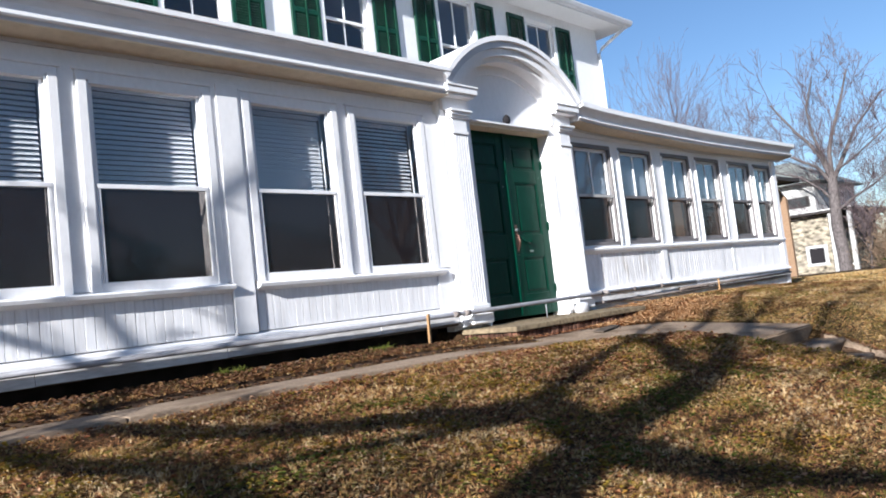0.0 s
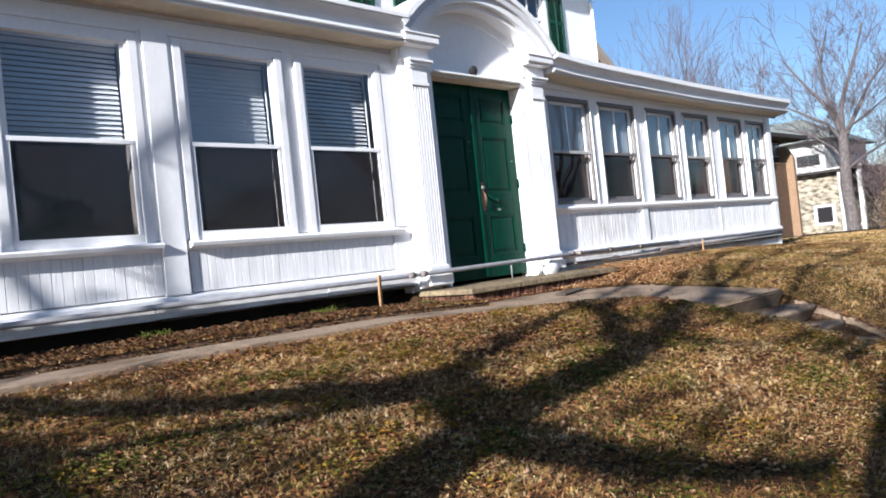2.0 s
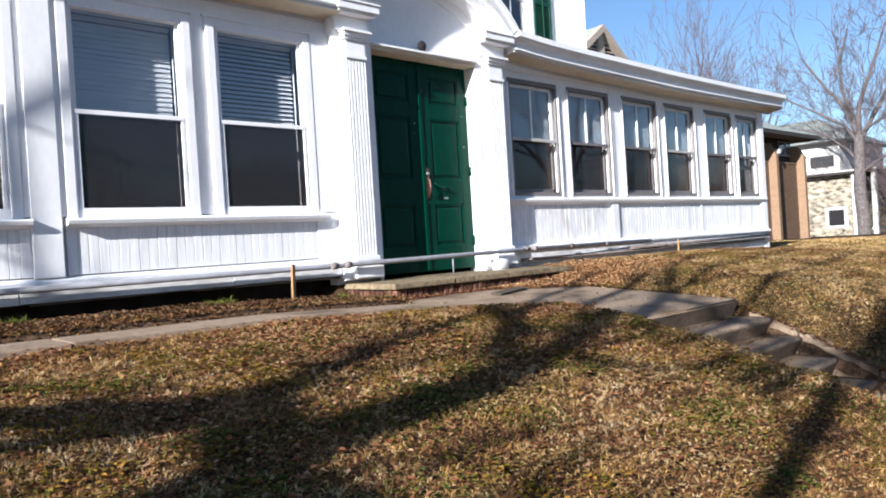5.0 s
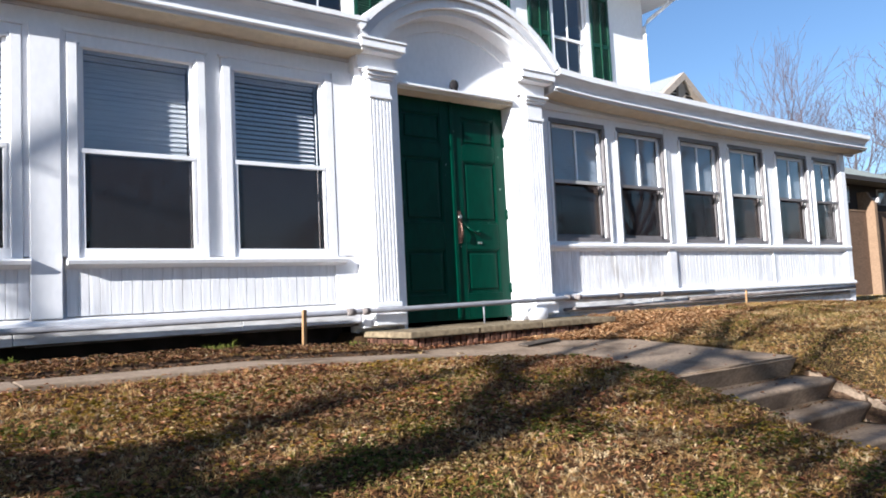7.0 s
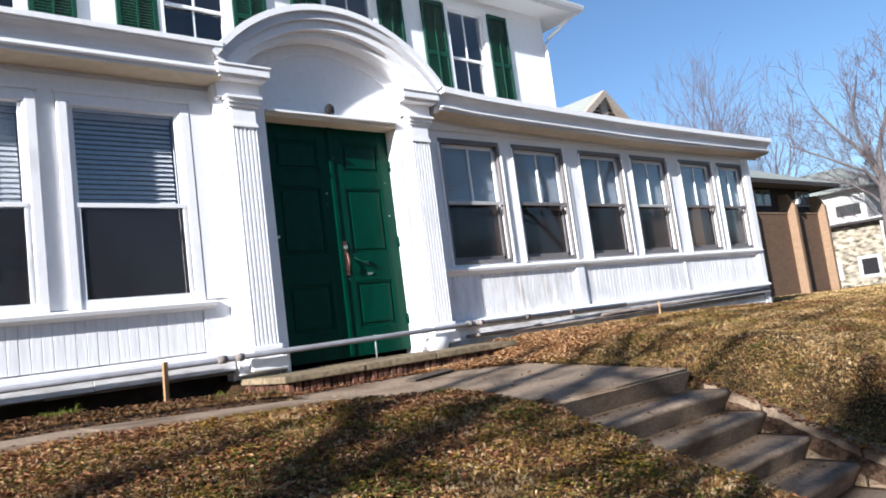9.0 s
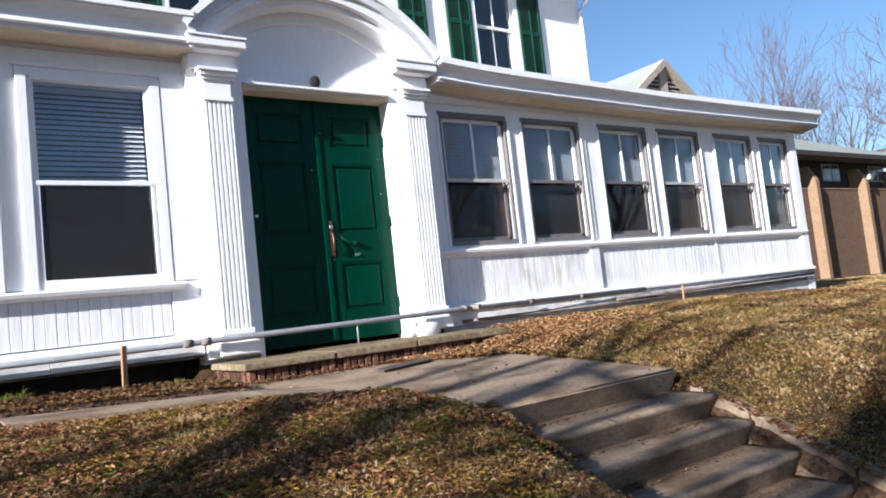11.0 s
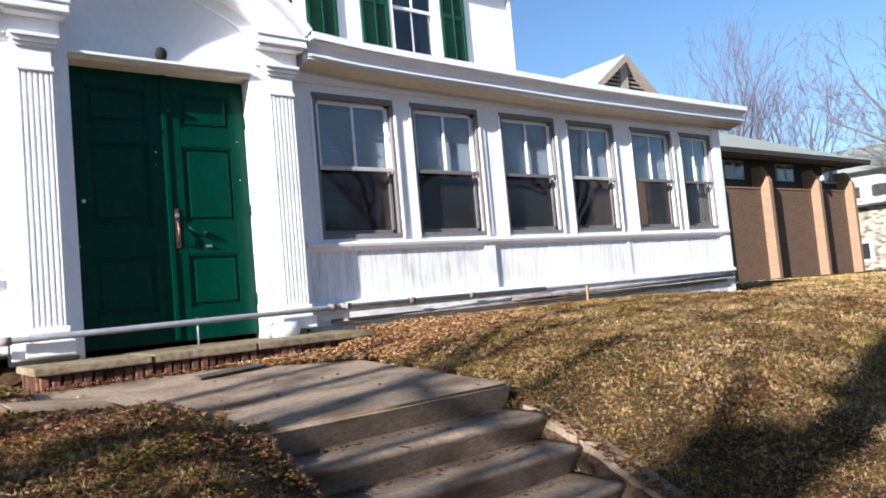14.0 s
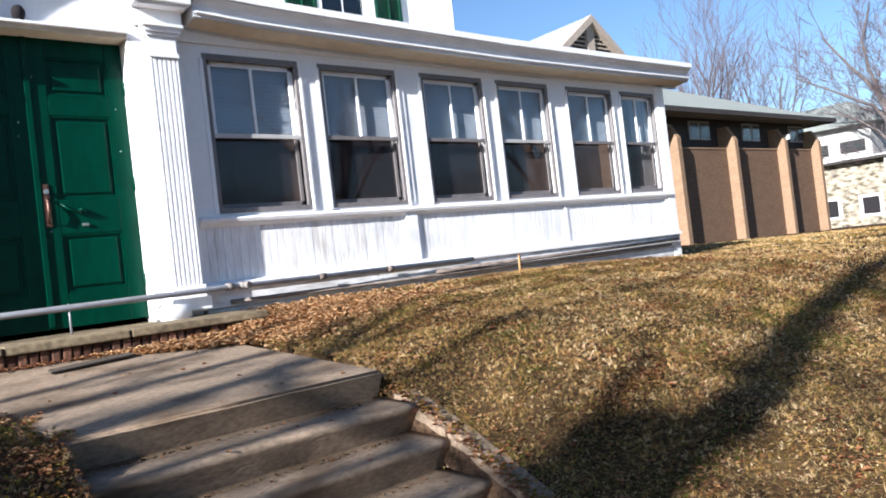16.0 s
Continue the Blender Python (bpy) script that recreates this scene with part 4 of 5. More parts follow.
# ---------------------------------------------------------------- main house
HOUSE_Y, HOUSE_X1 = 9.35, 15.5
U_WIN = [(4.44, 5.39), (7.21, 8.17), (9.95, 10.93), (12.71, 13.67)]
U_Z = (5.30, 7.35)
structure("wall_house_south", wall_with_holes(LEFT0, HOUSE_X1, U_WIN, 4.0, 7.66, *U_Z, HOUSE_Y, HOUSE_Y + 0.2), WHITE, "white painted upper wall of the house", "wall")
structure("wall_house_east", boxes((HOUSE_X1 - 0.2, HOUSE_X1, HOUSE_Y + 0.2, 17.0, 1.0, 7.66), bevel=0), WHITE, "white painted side wall of the house", "wall")
structure("wall_house_west", boxes((LEFT0, LEFT0 + 0.2, HOUSE_Y + 0.2, 17.0, 1.0, 7.66), bevel=0), WHITE, "white painted side wall of the house", "wall")
structure("wall_house_north", boxes((LEFT0, HOUSE_X1, 17.0, 17.2, 1.0, 7.66), bevel=0), WHITE, "white painted back wall of the house", "wall")
structure("wall_upper_room", boxes((LEFT0 + 0.2, HOUSE_X1 - 0.2, 12.0, 12.1, 4.7, 7.6), (LEFT0 + 0.2, HOUSE_X1 - 0.2, 9.55, 12.0, 4.7, 4.8), bevel=0), INSIDE, "wall inside the upper rooms, coloured dark for dimness", "wall")
structure("eave", boxes((LEFT0 - 0.8, HOUSE_X1 + 0.68, 8.82, 17.8, 7.62, 7.73), bevel=0.01), WHITE, "white boarded eave of the house", "eave")
structure("gutter", extrude_x([(8.82, 7.66), (8.73, 7.68), (8.70, 7.75), (8.70, 7.78), (8.73, 7.78), (8.82, 7.77)], LEFT0 - 0.8, HOUSE_X1 + 0.74), GREY_TRIM, "grey metal gutter under the roof edge", "gutter")
bm = bmesh.new()
e0 = [bm.verts.new(p) for p in ((LEFT0 - 0.85, 8.74, 7.75), (HOUSE_X1 + 0.74, 8.74, 7.75), (HOUSE_X1 + 0.74, 17.9, 7.75), (LEFT0 - 0.85, 17.9, 7.75))]
r0 = [bm.verts.new(p) for p in ((LEFT0 + 3, 13.2, 9.2), (HOUSE_X1 - 3, 13.2, 9.2))]
for f in ((e0[0], e0[1], r0[1], r0[0]), (e0[1], e0[2], r0[1]), (e0[2], e0[3], r0[0], r0[1]), (e0[3], e0[0], r0[0]), (e0[3], e0[2], e0[1], e0[0])):
    bm.faces.new(f)
bmesh.ops.recalc_face_normals(bm, faces=bm.faces)
structure("house_roof", bm, ROOF, "dark hipped roof of the house", "roof")
dp = thing("downspout", (0, 0, 0), "white metal downspout at the house corner", "downspout")
part("elbow_tube", tube(bmesh.new(), [(HOUSE_X1 + 0.50, 8.80, 7.70), (HOUSE_X1 + 0.48, 8.84, 7.58), (HOUSE_X1 + 0.08, 9.26, 7.15), (HOUSE_X1 - 0.02, 9.30, 7.0), (HOUSE_X1 - 0.03, 9.30, 4.75)], 0.04, 10), WHITE, dp)


def window_upper(n, x0, x1):
    cx, h, (z0, z1) = (x0 + x1) / 2, (x1 - x0) / 2, U_Z
    w = thing(f"window_{n}", (cx, HOUSE_Y, 0), "white two over two sash window in the upper wall", "window", "upper windows", "structure")
    part("casing", boxes((-h - 0.09, -h, -0.035, 0.03, z0 - 0.02, z1 + 0.02), (h, h + 0.09, -0.035, 0.03, z0 - 0.02, z1 + 0.02), (-h - 0.12, h + 0.12, -0.05, 0.03, z1 + 0.02, z1 + 0.13), (-h - 0.12, h + 0.12, -0.08, 0.03, z0 - 0.08, z0 - 0.02), bevel=0.006), WHITE, w)
    mid = 6.36
    up = part("upper_sash", boxes((-h, -h + 0.045, 0.05, 0.09, mid, z1), (h - 0.045, h, 0.05, 0.09, mid, z1), (-h, h, 0.05, 0.09, z1 - 0.05, z1), (-h, h, 0.05, 0.09, mid - 0.02, mid + 0.025), (-0.012, 0.012, 0.055, 0.085, mid, z1), bevel=0), WHITE, w)
    lo = part("lower_sash", boxes((-h, -h + 0.045, 0.09, 0.13, z0, mid), (h - 0.045, h, 0.09, 0.13, z0, mid), (-h, h, 0.09, 0.13, z0, z0 + 0.06), (-0.012, 0.012, 0.095, 0.125, z0, mid), bevel=0), WHITE, w)
    p = part("pane", boxes((-h + 0.045, h - 0.045, 0.068, 0.072, mid, z1 - 0.05), bevel=0), GLASS, up)
    p.visible_shadow = False
    p = part("pane", boxes((-h + 0.045, h - 0.045, 0.108, 0.112, z0 + 0.06, mid), bevel=0), GLASS, lo)
    p.visible_shadow = False


def shutter(x0):
    s = thing("shutter", (x0, HOUSE_Y - 0.005, U_Z[0] - 0.02), "dark green wooden louvred shutter", "shutter", "upper shutters")
    w, hgt = 0.56, U_Z[1] - U_Z[0] + 0.06
    part("shutter_frame", boxes((0, 0.06, -0.045, 0, 0, hgt), (w - 0.06, w, -0.045, 0, 0, hgt), (0.06, w - 0.06, -0.045, 0, 0, 0.09), (0.06, w - 0.06, -0.045, 0, hgt - 0.08, hgt), (0.06, w - 0.06, -0.045, 0, hgt * 0.5 - 0.04, hgt * 0.5 + 0.04), bevel=0.004), SHUT, s)
    bm = bmesh.new()
    z = 0.10
    while z < hgt - 0.1:
        vs = [bm.verts.new(q) for q in ((0.06, -0.036, z), (w - 0.06, -0.036, z), (w - 0.06, -0.008, z + 0.045), (0.06, -0.008, z + 0.045))]
        bm.faces.new(vs)
        vs = [bm.verts.new(q) for q in ((0.06, -0.036, z - 0.006), (w - 0.06, -0.036, z - 0.006), (w - 0.06, -0.036, z), (0.06, -0.036, z))]
        bm.faces.new(vs)
        z += 0.042
    part("louvres", bm, SHUT, s)
    part("tilt_bar", boxes((w / 2 - 0.012, w / 2 + 0.012, -0.06, -0.04, 0.15, hgt - 0.15), bevel=0), SHUT, s)


for n, (x0, x1) in enumerate(U_WIN):
    window_upper(n + 12, x0, x1)
    shutter(x0 - 0.10 - 0.56)
    shutter(x1 + 0.10)

# ---------------------------------------------------------------- brick annex beyond the porch
annex = thing("annex_building", (43.05, 15.23, 0.70), "single storey brown brick building with buttress piers and grey roof", "building", far=1.3)
part("wall", boxes((-26.0, 0.0, 0.0, 0.4, -1.0, 3.8), (-0.4, 0.0, 0.4, 14, -1.0, 5.2), bevel=0), ANNEX, annex)
# Eave shade over this band is put into its near-black colour.
part("upper_band", boxes((-26.0, -0.1, 0.35, 0.7, 3.8, 5.25), bevel=0), DARK_TRIM, annex)
part("ledge", boxes((-26.0, -0.02, -0.03, 0.36, 3.80, 3.86), bevel=0), ANNEX_LIT, annex)
for px in (-21.0, -16.75, -12.46, -8.2, -3.73, -0.25):
    bm = bmesh.new()
    prof = [(-0.42, -1.0), (-0.40, 4.15), (-0.05, 4.75), (0.4, 4.75), (0.4, -1.0)]
    a = [bm.verts.new((px - 0.13, y, z)) for y, z in prof]
    b = [bm.verts.new((px + 0.13, y, z)) for y, z in prof]
    for i in range(5):
        bm.faces.new((a[i], a[(i + 1) % 5], b[(i + 1) % 5], b[i]))
    bm.faces.new(a[::-1])
    bm.faces.new(b)
    bmesh.ops.recalc_face_normals(bm, faces=bm.faces)
    part("pier", bm, ANNEX_LIT, annex)
    if px < -1:
        for k in (1.95, 2.75):
            w = part("window", boxes((px + k, px + k + 0.72, 0.29, 0.35, 4.25, 5.02), bevel=0), FAR_WHITE, annex, "small clerestory window")
            part("pane", boxes((px + k + 0.06, px + k + 0.66, 0.27, 0.29, 4.31, 4.96), bevel=0), GLASS, w)
lamp2 = part("wall_lamp", boxes((-3.52, -3.32, -0.45, -0.15, 4.2, 4.45), bevel=0.03), FAR_WHITE, annex, "pale wall lamp on a pier")
part("lamp_arm", boxes((-3.46, -3.38, -0.2, 0.05, 4.3, 4.36), bevel=0), DARK_TRIM, lamp2)
bm = bmesh.new()
X0, X1, Y0, Y1, ZE = -26.5, 1.0, -0.75, 13.4, 5.15
q = [(X0, Y0, ZE), (X1, Y0, ZE), (X1, Y1, ZE), (X0, Y1, ZE), (X0, Y0, ZE + 0.12), (X1, Y0, ZE + 0.12), (X1, Y1, ZE + 0.12), (X0, Y1, ZE + 0.12), (X0, 6.25, ZE + 3.3), (X1 - 7.15, 6.25, ZE + 3.3)]
vs = [bm.verts.new(p) for p in q]
for f in ((0, 1, 2, 3), (0, 4, 5, 1), (1, 5, 6, 2), (2, 6, 7, 3), (4, 8, 9, 5), (5, 9, 6), (6, 9, 8, 7), (3, 7, 8, 4, 0)):
    bm.faces.new([vs[i] for i in f])
bmesh.ops.recalc_face_normals(bm, faces=bm.faces)
part("roof", bm, ROOF, annex, "grey shingled roof")
part("eave_edge", boxes((X0, X1 + 0.03, Y0 - 0.05, Y0 - 0.01, ZE - 0.08, ZE + 0.12), (X1 + 0.01, X1 + 0.05, Y0, Y1, ZE - 0.08, ZE + 0.12), bevel=0), DARK_TRIM, annex)

# gable rising behind the porch roof
gable = thing("gable_house", (37.55, 23.7, 0.98), "building with a tan louvred gable behind the annex", "building", far=1.24)
part("wall", boxes((-4, 4, 0.2, 9, -0.3, 9.2), bevel=0), ANNEX, gable)
bm = bmesh.new()
for y0, y1, o, z0 in ((-0.25, 9, 0.0, 0.0),):
    a = [bm.verts.new((x, y0, z)) for x, z in ((-4.6, 9.0), (0, 12.35), (4.6, 9.0), (4.6, 8.82), (0, 12.17), (-4.6, 8.82))]
    b = [bm.verts.new((x, y1, z)) for x, z in ((-4.6, 9.0), (0, 12.35), (4.6, 9.0), (4.6, 8.82), (0, 12.17), (-4.6, 8.82))]
    for i in range(6):
        bm.faces.new((a[i], a[(i + 1) % 6], b[(i + 1) % 6], b[i]))
    bm.faces.new((a[0], a[1], a[4], a[5]))
    bm.faces.new((a[1], a[2], a[3], a[4]))
    bmesh.ops.recalc_face_normals(bm, faces=bm.faces)
part("roof", bm, ROOF, gable, "grey shingled gable roof")
for side in (-1, 1):
    bm = bmesh.new()
    a = [bm.verts.new((side * x, y, z)) for x, z in ((4.62, 9.02), (0, 12.37), (0, 11.95), (4.62, 8.6)) for y in (-0.33,)]
    b = [bm.verts.new((v.co.x, 0.05, v.co.z)) for v in a]
    for i in range(4):
        bm.faces.new((a[i], a[(i + 1) % 4], b[(i + 1) % 4], b[i]))
    bm.faces.new(a)
    bm.faces.new(b[::-1])
    bmesh.ops.recalc_face_normals(bm, faces=bm.faces)
    part("rake_board", bm, TAN_TRIM, gable, "tan painted rake board")
bm = bmesh.new()
bm.faces.new([bm.verts.new(p) for p in ((-4.2, 0.1, 8.9), (4.2, 0.1, 8.9), (0, 0.1, 12.0))])
part("gable_wall", bm, DARK_TRIM, gable)
bm = bmesh.new()
for k in range(12):
    z = 9.0 + 0.24 * k
    h = (12.0 - z) / 3.1 * 4.2
    box(bm, -h, h, 0.0, 0.06, z, z + 0.09)
part("louvres", bm, TAN_TRIM, gable)
part("king_post", boxes((-0.3, 0.3, -0.1, 0.08, 8.8, 12.0), bevel=0), TAN_TRIM, gable)


# ---------------------------------------------------------------- trees
def make_tree(name, at, height, seed, label, levels=4, trunk_r=0.3, fork=0.35, spread=0.6, kids=(6, 6, 5, 4), lean=(0, 0), rise=0.05, bend=0.2, limbs=(), sides=(9, 6, 4, 3, 3), twig=0.006, far=1.0):
    r = random.Random(seed)
    wood, fine = ([], []), ([], [])

    def ring_tube(store, pts, radii, n):
        verts, faces = store
        base = len(verts)
        for i, p in enumerate(pts):
            d = (pts[min(i + 1, len(pts) - 1)] - pts[max(i - 1, 0)]).normalized()
            u = d.orthogonal().normalized()
            if i:
                u = (last - last.dot(d) * d).normalized()
            last = u
            v = d.cross(u)
            for k in range(n):
                a = 2 * math.pi * k / n
                verts.append(p + radii[i] * (math.cos(a) * u + math.sin(a) * v))
        for i in range(len(pts) - 1):
            for k in range(n):
                faces.append((base + i * n + k, base + i * n + (k + 1) % n, base + (i + 1) * n + (k + 1) % n, base + (i + 1) * n + k))

    def grow(p, d, length, rad, level):
        steps_ = 6 if level < 2 else 4
        pts, radii = [p.copy()], [rad]
        end = rad * (0.55 if level == 0 else 0.22)
        for i in range(steps_):
            k_ = 0.05 if level == 0 else bend
            d = (d + Vector((r.gauss(0, k_), r.gauss(0, k_), r.gauss(rise if level else 0, k_ * 0.7)))).normalized()
            pts.append(pts[-1] + d * length / steps_)
            radii.append(max(twig, rad + (end - rad) * (i + 1) / steps_))
        if level == 0:
            radii[0] *= 1.35
        ring_tube(wood if level < 2 else fine, pts, radii, sides[level])
        if level >= levels:
            return
        n = kids[level]
        for k in range(n):
            f = (0.72 + 0.28 * (k + 1) / n) if level == 0 else (0.22 + 0.78 * (k + r.random()) / n)
            pos = f * steps_
            i = min(int(pos), steps_ - 1)
            q_ = pts[i].lerp(pts[i + 1], pos - i)
            tangent = (pts[i + 1] - pts[i]).normalized()
            turn = 2.4 * k + r.uniform(-0.4, 0.4)
            u = tangent.orthogonal().normalized()
            side = (math.cos(turn) * u + math.sin(turn) * tangent.cross(u))
            s = spread * r.uniform(0.7, 1.25)
            nd = (tangent * math.cos(s) + side * math.sin(s)).normalized()
            nl = length * (r.uniform(0.65, 1.05) * (1 - fork) / fork if level == 0 else r.uniform(0.38, 0.62))
            grow(q_, nd, nl, (radii[i] * (0.62 if level == 0 else 0.5)), level + 1)

    for r0, r1, reach, pts in limbs:
        pts = [Vector(p) for p in pts]
        n = len(pts)
        ring_tube(wood, pts, [r0 + (r1 - r0) * i / (n - 1) for i in range(n)], 8)
        for i in range(1, n):
            for k in range(3):
                d = (pts[i] - pts[i - 1]).normalized()
                side = Vector((r.gauss(0, 0.6), r.gauss(0, 0.9), r.gauss(0.5, 0.5)))
                if reach:
                    grow(pts[i - 1].lerp(pts[i], r.random()), (d * 0.5 + side).normalized(), reach * r.uniform(0.6, 1.3), r1 * 0.5, 2)
    if not limbs:
        grow(Vector((0, 0, -0.15)), Vector((lean[0], lean[1], 1)).normalized(), height * fork, trunk_r, 0)
    t = thing(name, at, label, "tree", "bare trees", far=far)
    for nm, (verts, faces), mat in (("trunk", wood, BARK), ("crown", fine, TWIG)):
        me = bpy.data.meshes.new(nm)
        me.from_pydata(verts, [], faces)
        me.polygons.foreach_set("use_smooth", [True] * len(faces))
        me.materials.append(mat)
        ob = new(nm, me)
        ob.parent = t
    return t




def spread_limbs(rows):
    """Limbs given as (reach, radii, (across, up, ahead) ...) in the plane square to the line of sight of the far lawn."""
    return [(r0, r1, reach, [(0.85 * (0.307 * u + 0.952 * w), 0.85 * (-0.952 * u + 0.307 * w), 0.85 * h) for u, h, w in pts]) for r0, r1, reach, pts in rows]


make_tree("tree", (44.6, 12.58, 0.454), 12.0, 11, "large bare winter tree on the far lawn", 4, kids=(6, 6, 6, 4), spread=0.6, twig=0.010, rise=0.10, bend=0.16, far=1.942, limbs=spread_limbs((
    (0.36, 0.25, 0, ((0.05, -0.3, 0), (0, 1.2, 0), (-0.12, 3.0, 0.1), (-0.05, 4.8, 0), (0, 6.2, 0))),
    (0.15, 0.042, 2.4, ((0, 5.9, 0), (-0.45, 7.6, 0.2), (-1.1, 8.7, 0.5), (-1.75, 9.6, 0.7), (-3.0, 11.7, 1.0))),
    (0.12, 0.035, 2.2, ((-0.05, 5.7, 0), (-0.76, 6.9, -0.3), (-1.5, 7.3, -0.7), (-2.4, 7.9, -1.0), (-4.5, 9.2, -1.4))),
    (0.14, 0.042, 2.4, ((0, 6.0, 0), (0.04, 7.7, -0.2), (0.3, 8.7, -0.4), (0.63, 9.6, -0.5), (1.2, 11.2, -0.8), (1.63, 12.6, -1.0))),
    (0.14, 0.042, 2.4, ((0.05, 5.9, 0), (0.92, 7.6, 0.4), (1.35, 8.4, 0.8), (1.75, 9.2, 1.0), (3.6, 11.4, 1.6))),
    (0.09, 0.028, 1.9, ((-0.1, 4.6, 0), (-0.7, 5.5, 0.5), (-1.8, 6.5, 0.8), (-3.3, 7.1, 1.0))),
    (0.09, 0.028, 1.9, ((0.0, 3.9, 0), (1.0, 4.6, -0.4), (2.3, 5.3, -0.8), (3.4, 6.2, -1.0))),
    (0.09, 0.035, 2.2, ((-0.2, 7.0, 0), (-0.75, 9.0, -0.6), (-0.9, 10.6, -1.0), (-0.3, 12.6, -1.2))),
    (0.07, 0.028, 2.0, ((0.1, 6.4, 0), (1.2, 7.0, -0.6), (2.6, 8.0, -1.2), (4.2, 9.4, -1.6))))))
make_tree("tree", (50.0, 24.5, 0.9), 14.0, 5, "bare winter tree behind the annex roof", 4, 0.32, 0.28, 0.5, (7, 7, 6, 3), twig=0.009, rise=0.08, bend=0.14, far=1.62)
make_tree("tree", (53.0, 22.0, 0.9), 12.6, 8, "bare winter tree behind the annex roof", 4, 0.32, 0.28, 0.5, (7, 7, 6, 3), twig=0.009, rise=0.08, bend=0.14, far=1.62)
# trees on the sunny side, whose shade falls over the lawn
shade_tree = make_tree("tree", (-4.2, 0, 0), 8.0, 21, "bare winter tree whose shade falls on the lawn", 3, kids=(5, 5, 3), twig=0.010, rise=0.10, bend=0.16, limbs=(
    (0.20, 0.09, 0.9, ((0, 0.15, -0.3), (0.1, 0.12, 2.5), (0, 0.05, 4.25), (0.05, -0.12, 4.75), (0.1, -0.14, 5.2), (0, -0.08, 5.8), (0.1, 0.15, 7.0))),
    (0.15, 0.06, 0.9, ((0, 0.05, 4.1), (0.1, 0.5, 4.25), (0, 0.95, 4.08), (0.1, 1.4, 3.8), (0, 2.0, 3.7), (0, 3.0, 3.6))),
    (0.14, 0.06, 0.7, ((0, 0.10, 4.0), (0.1, -0.15, 3.97), (0, -0.56, 4.0), (0, -0.95, 4.04), (0, -1.35, 4.2))),
    (0.07, 0.05, 0.4, ((0, 0.1, 6.7), (-0.1, -0.65, 6.5), (0, -1.3, 6.3), (0.1, -1.9, 6.2))),
    (0.12, 0.15, 0.35, ((0, -1.65, 6.3), (0.1, -1.8, 6.3), (0, -2.0, 6.3), (0, -2.35, 6.3))),
    (0.23, 0.09, 0.4, ((0, -1.78, 6.5), (0.1, -2.05, 6.68), (0, -2.35, 6.76), (0, -2.7, 6.9))),
    (0.075, 0.05, 0.8, ((0, 0.1, 2.9), (0, 0.8, 3.35), (0.1, 1.5, 3.42), (0, 2.2, 3.38), (0, 3.0, 3.4))),
    (0.06, 0.04, 0.4, ((0, 0.55, 4.2), (0, 0.8, 3.94), (0.1, 1.05, 3.72), (0, 1.3, 3.5))),
    (0.20, 0.13, 0.6, ((0, -1.8, 6.15), (0, -2.25, 6.5), (0.1, -2.6, 7.12), (0, -2.56, 8.05), (0, -2.7, 9.3), (0, -2.9, 10.4))),
    (0.09, 0.06, 0.9, ((0, 0.0, 5.0), (0, 0.5, 5.6), (0, 0.62, 6.4), (0, 0.7, 7.4))),
    (0.08, 0.05, 0.9, ((0, 0.1, 5.3), (0, 1.1, 5.9), (0, 1.25, 6.6), (0, 1.3, 7.3))),
    (0.045, 0.02, 0.4, ((0, -0.05, 4.9), (0, -0.5, 5.6), (0, -0.6, 6.6))),
    (0.075, 0.05, 0.5, ((0, 0.62, 4.2), (0.1, 0.66, 4.6), (0, 0.64, 4.85), (0, 0.74, 5.3), (0, 0.82, 5.9))),
    (0.05, 0.04, 0.25, ((0, -0.7, 6.5), (0, -0.52, 6.05), (0, -0.35, 5.65))),
    (0.05, 0.045, 0.25, ((0, -1.1, 6.36), (0, -0.9, 5.9), (0, -0.68, 5.5))),
    (0.05, 0.045, 0.25, ((0, -1.45, 6.28), (0, -1.2, 5.8), (0, -1.0, 5.35))),
    (0.06, 0.05, 0.25, ((0, -1.8, 6.2), (0, -1.55, 5.7), (0, -1.33, 5.15))),
    (0.05, 0.04, 0.25, ((0, -1.65, 6.25), (0, -1.4, 5.65), (0, -1.18, 5.2))),
    (0.06, 0.04, 1.0, ((0, 0.1, 6.9), (0, 0.0, 7.7), (0, -0.3, 8.6), (0, -0.5, 9.4))),
    (0.06, 0.04, 1.0, ((0, 0.15, 6.9), (0, 0.5, 7.8), (0, 0.6, 8.7), (0, 0.5, 9.6))),
    (0.05, 0.04, 1.0, ((0, -0.6, 6.5), (0, -0.8, 7.6), (0, -1.2, 8.7), (0, -1.4, 9.8))),
    (0.06, 0.035, 0.5, ((0, 2.9, 3.6), (0.1, 3.7, 3.95), (0, 4.5, 4.25), (0, 5.2, 4.5))),
    (0.05, 0.035, 0.4, ((0, 3.7, 3.95), (0, 4.1, 5.0), (0.1, 4.15, 6.2), (0, 3.9, 7.2))),
    (0.045, 0.03, 0.4, ((0, 4.3, 4.2), (0, 4.45, 4.8), (0, 4.3, 5.6))),
    (0.09, 0.04, 0.7, ((0, 0.05, 2.6), (0, 0.5, 3.0), (0, 1.1, 3.05), (0, 1.8, 2.9))),
    (0.08, 0.04, 0.7, ((0, 0.08, 2.2), (0, -0.4, 2.8), (0, -0.5, 3.3), (0, -0.9, 3.6))),
    (0.085, 0.05, 0.6, ((0, -1.42, -0.3), (0, -1.5, 4.24), (0.1, -1.6, 5.1), (0, -1.72, 5.9), (0, -1.9, 7.4)))))
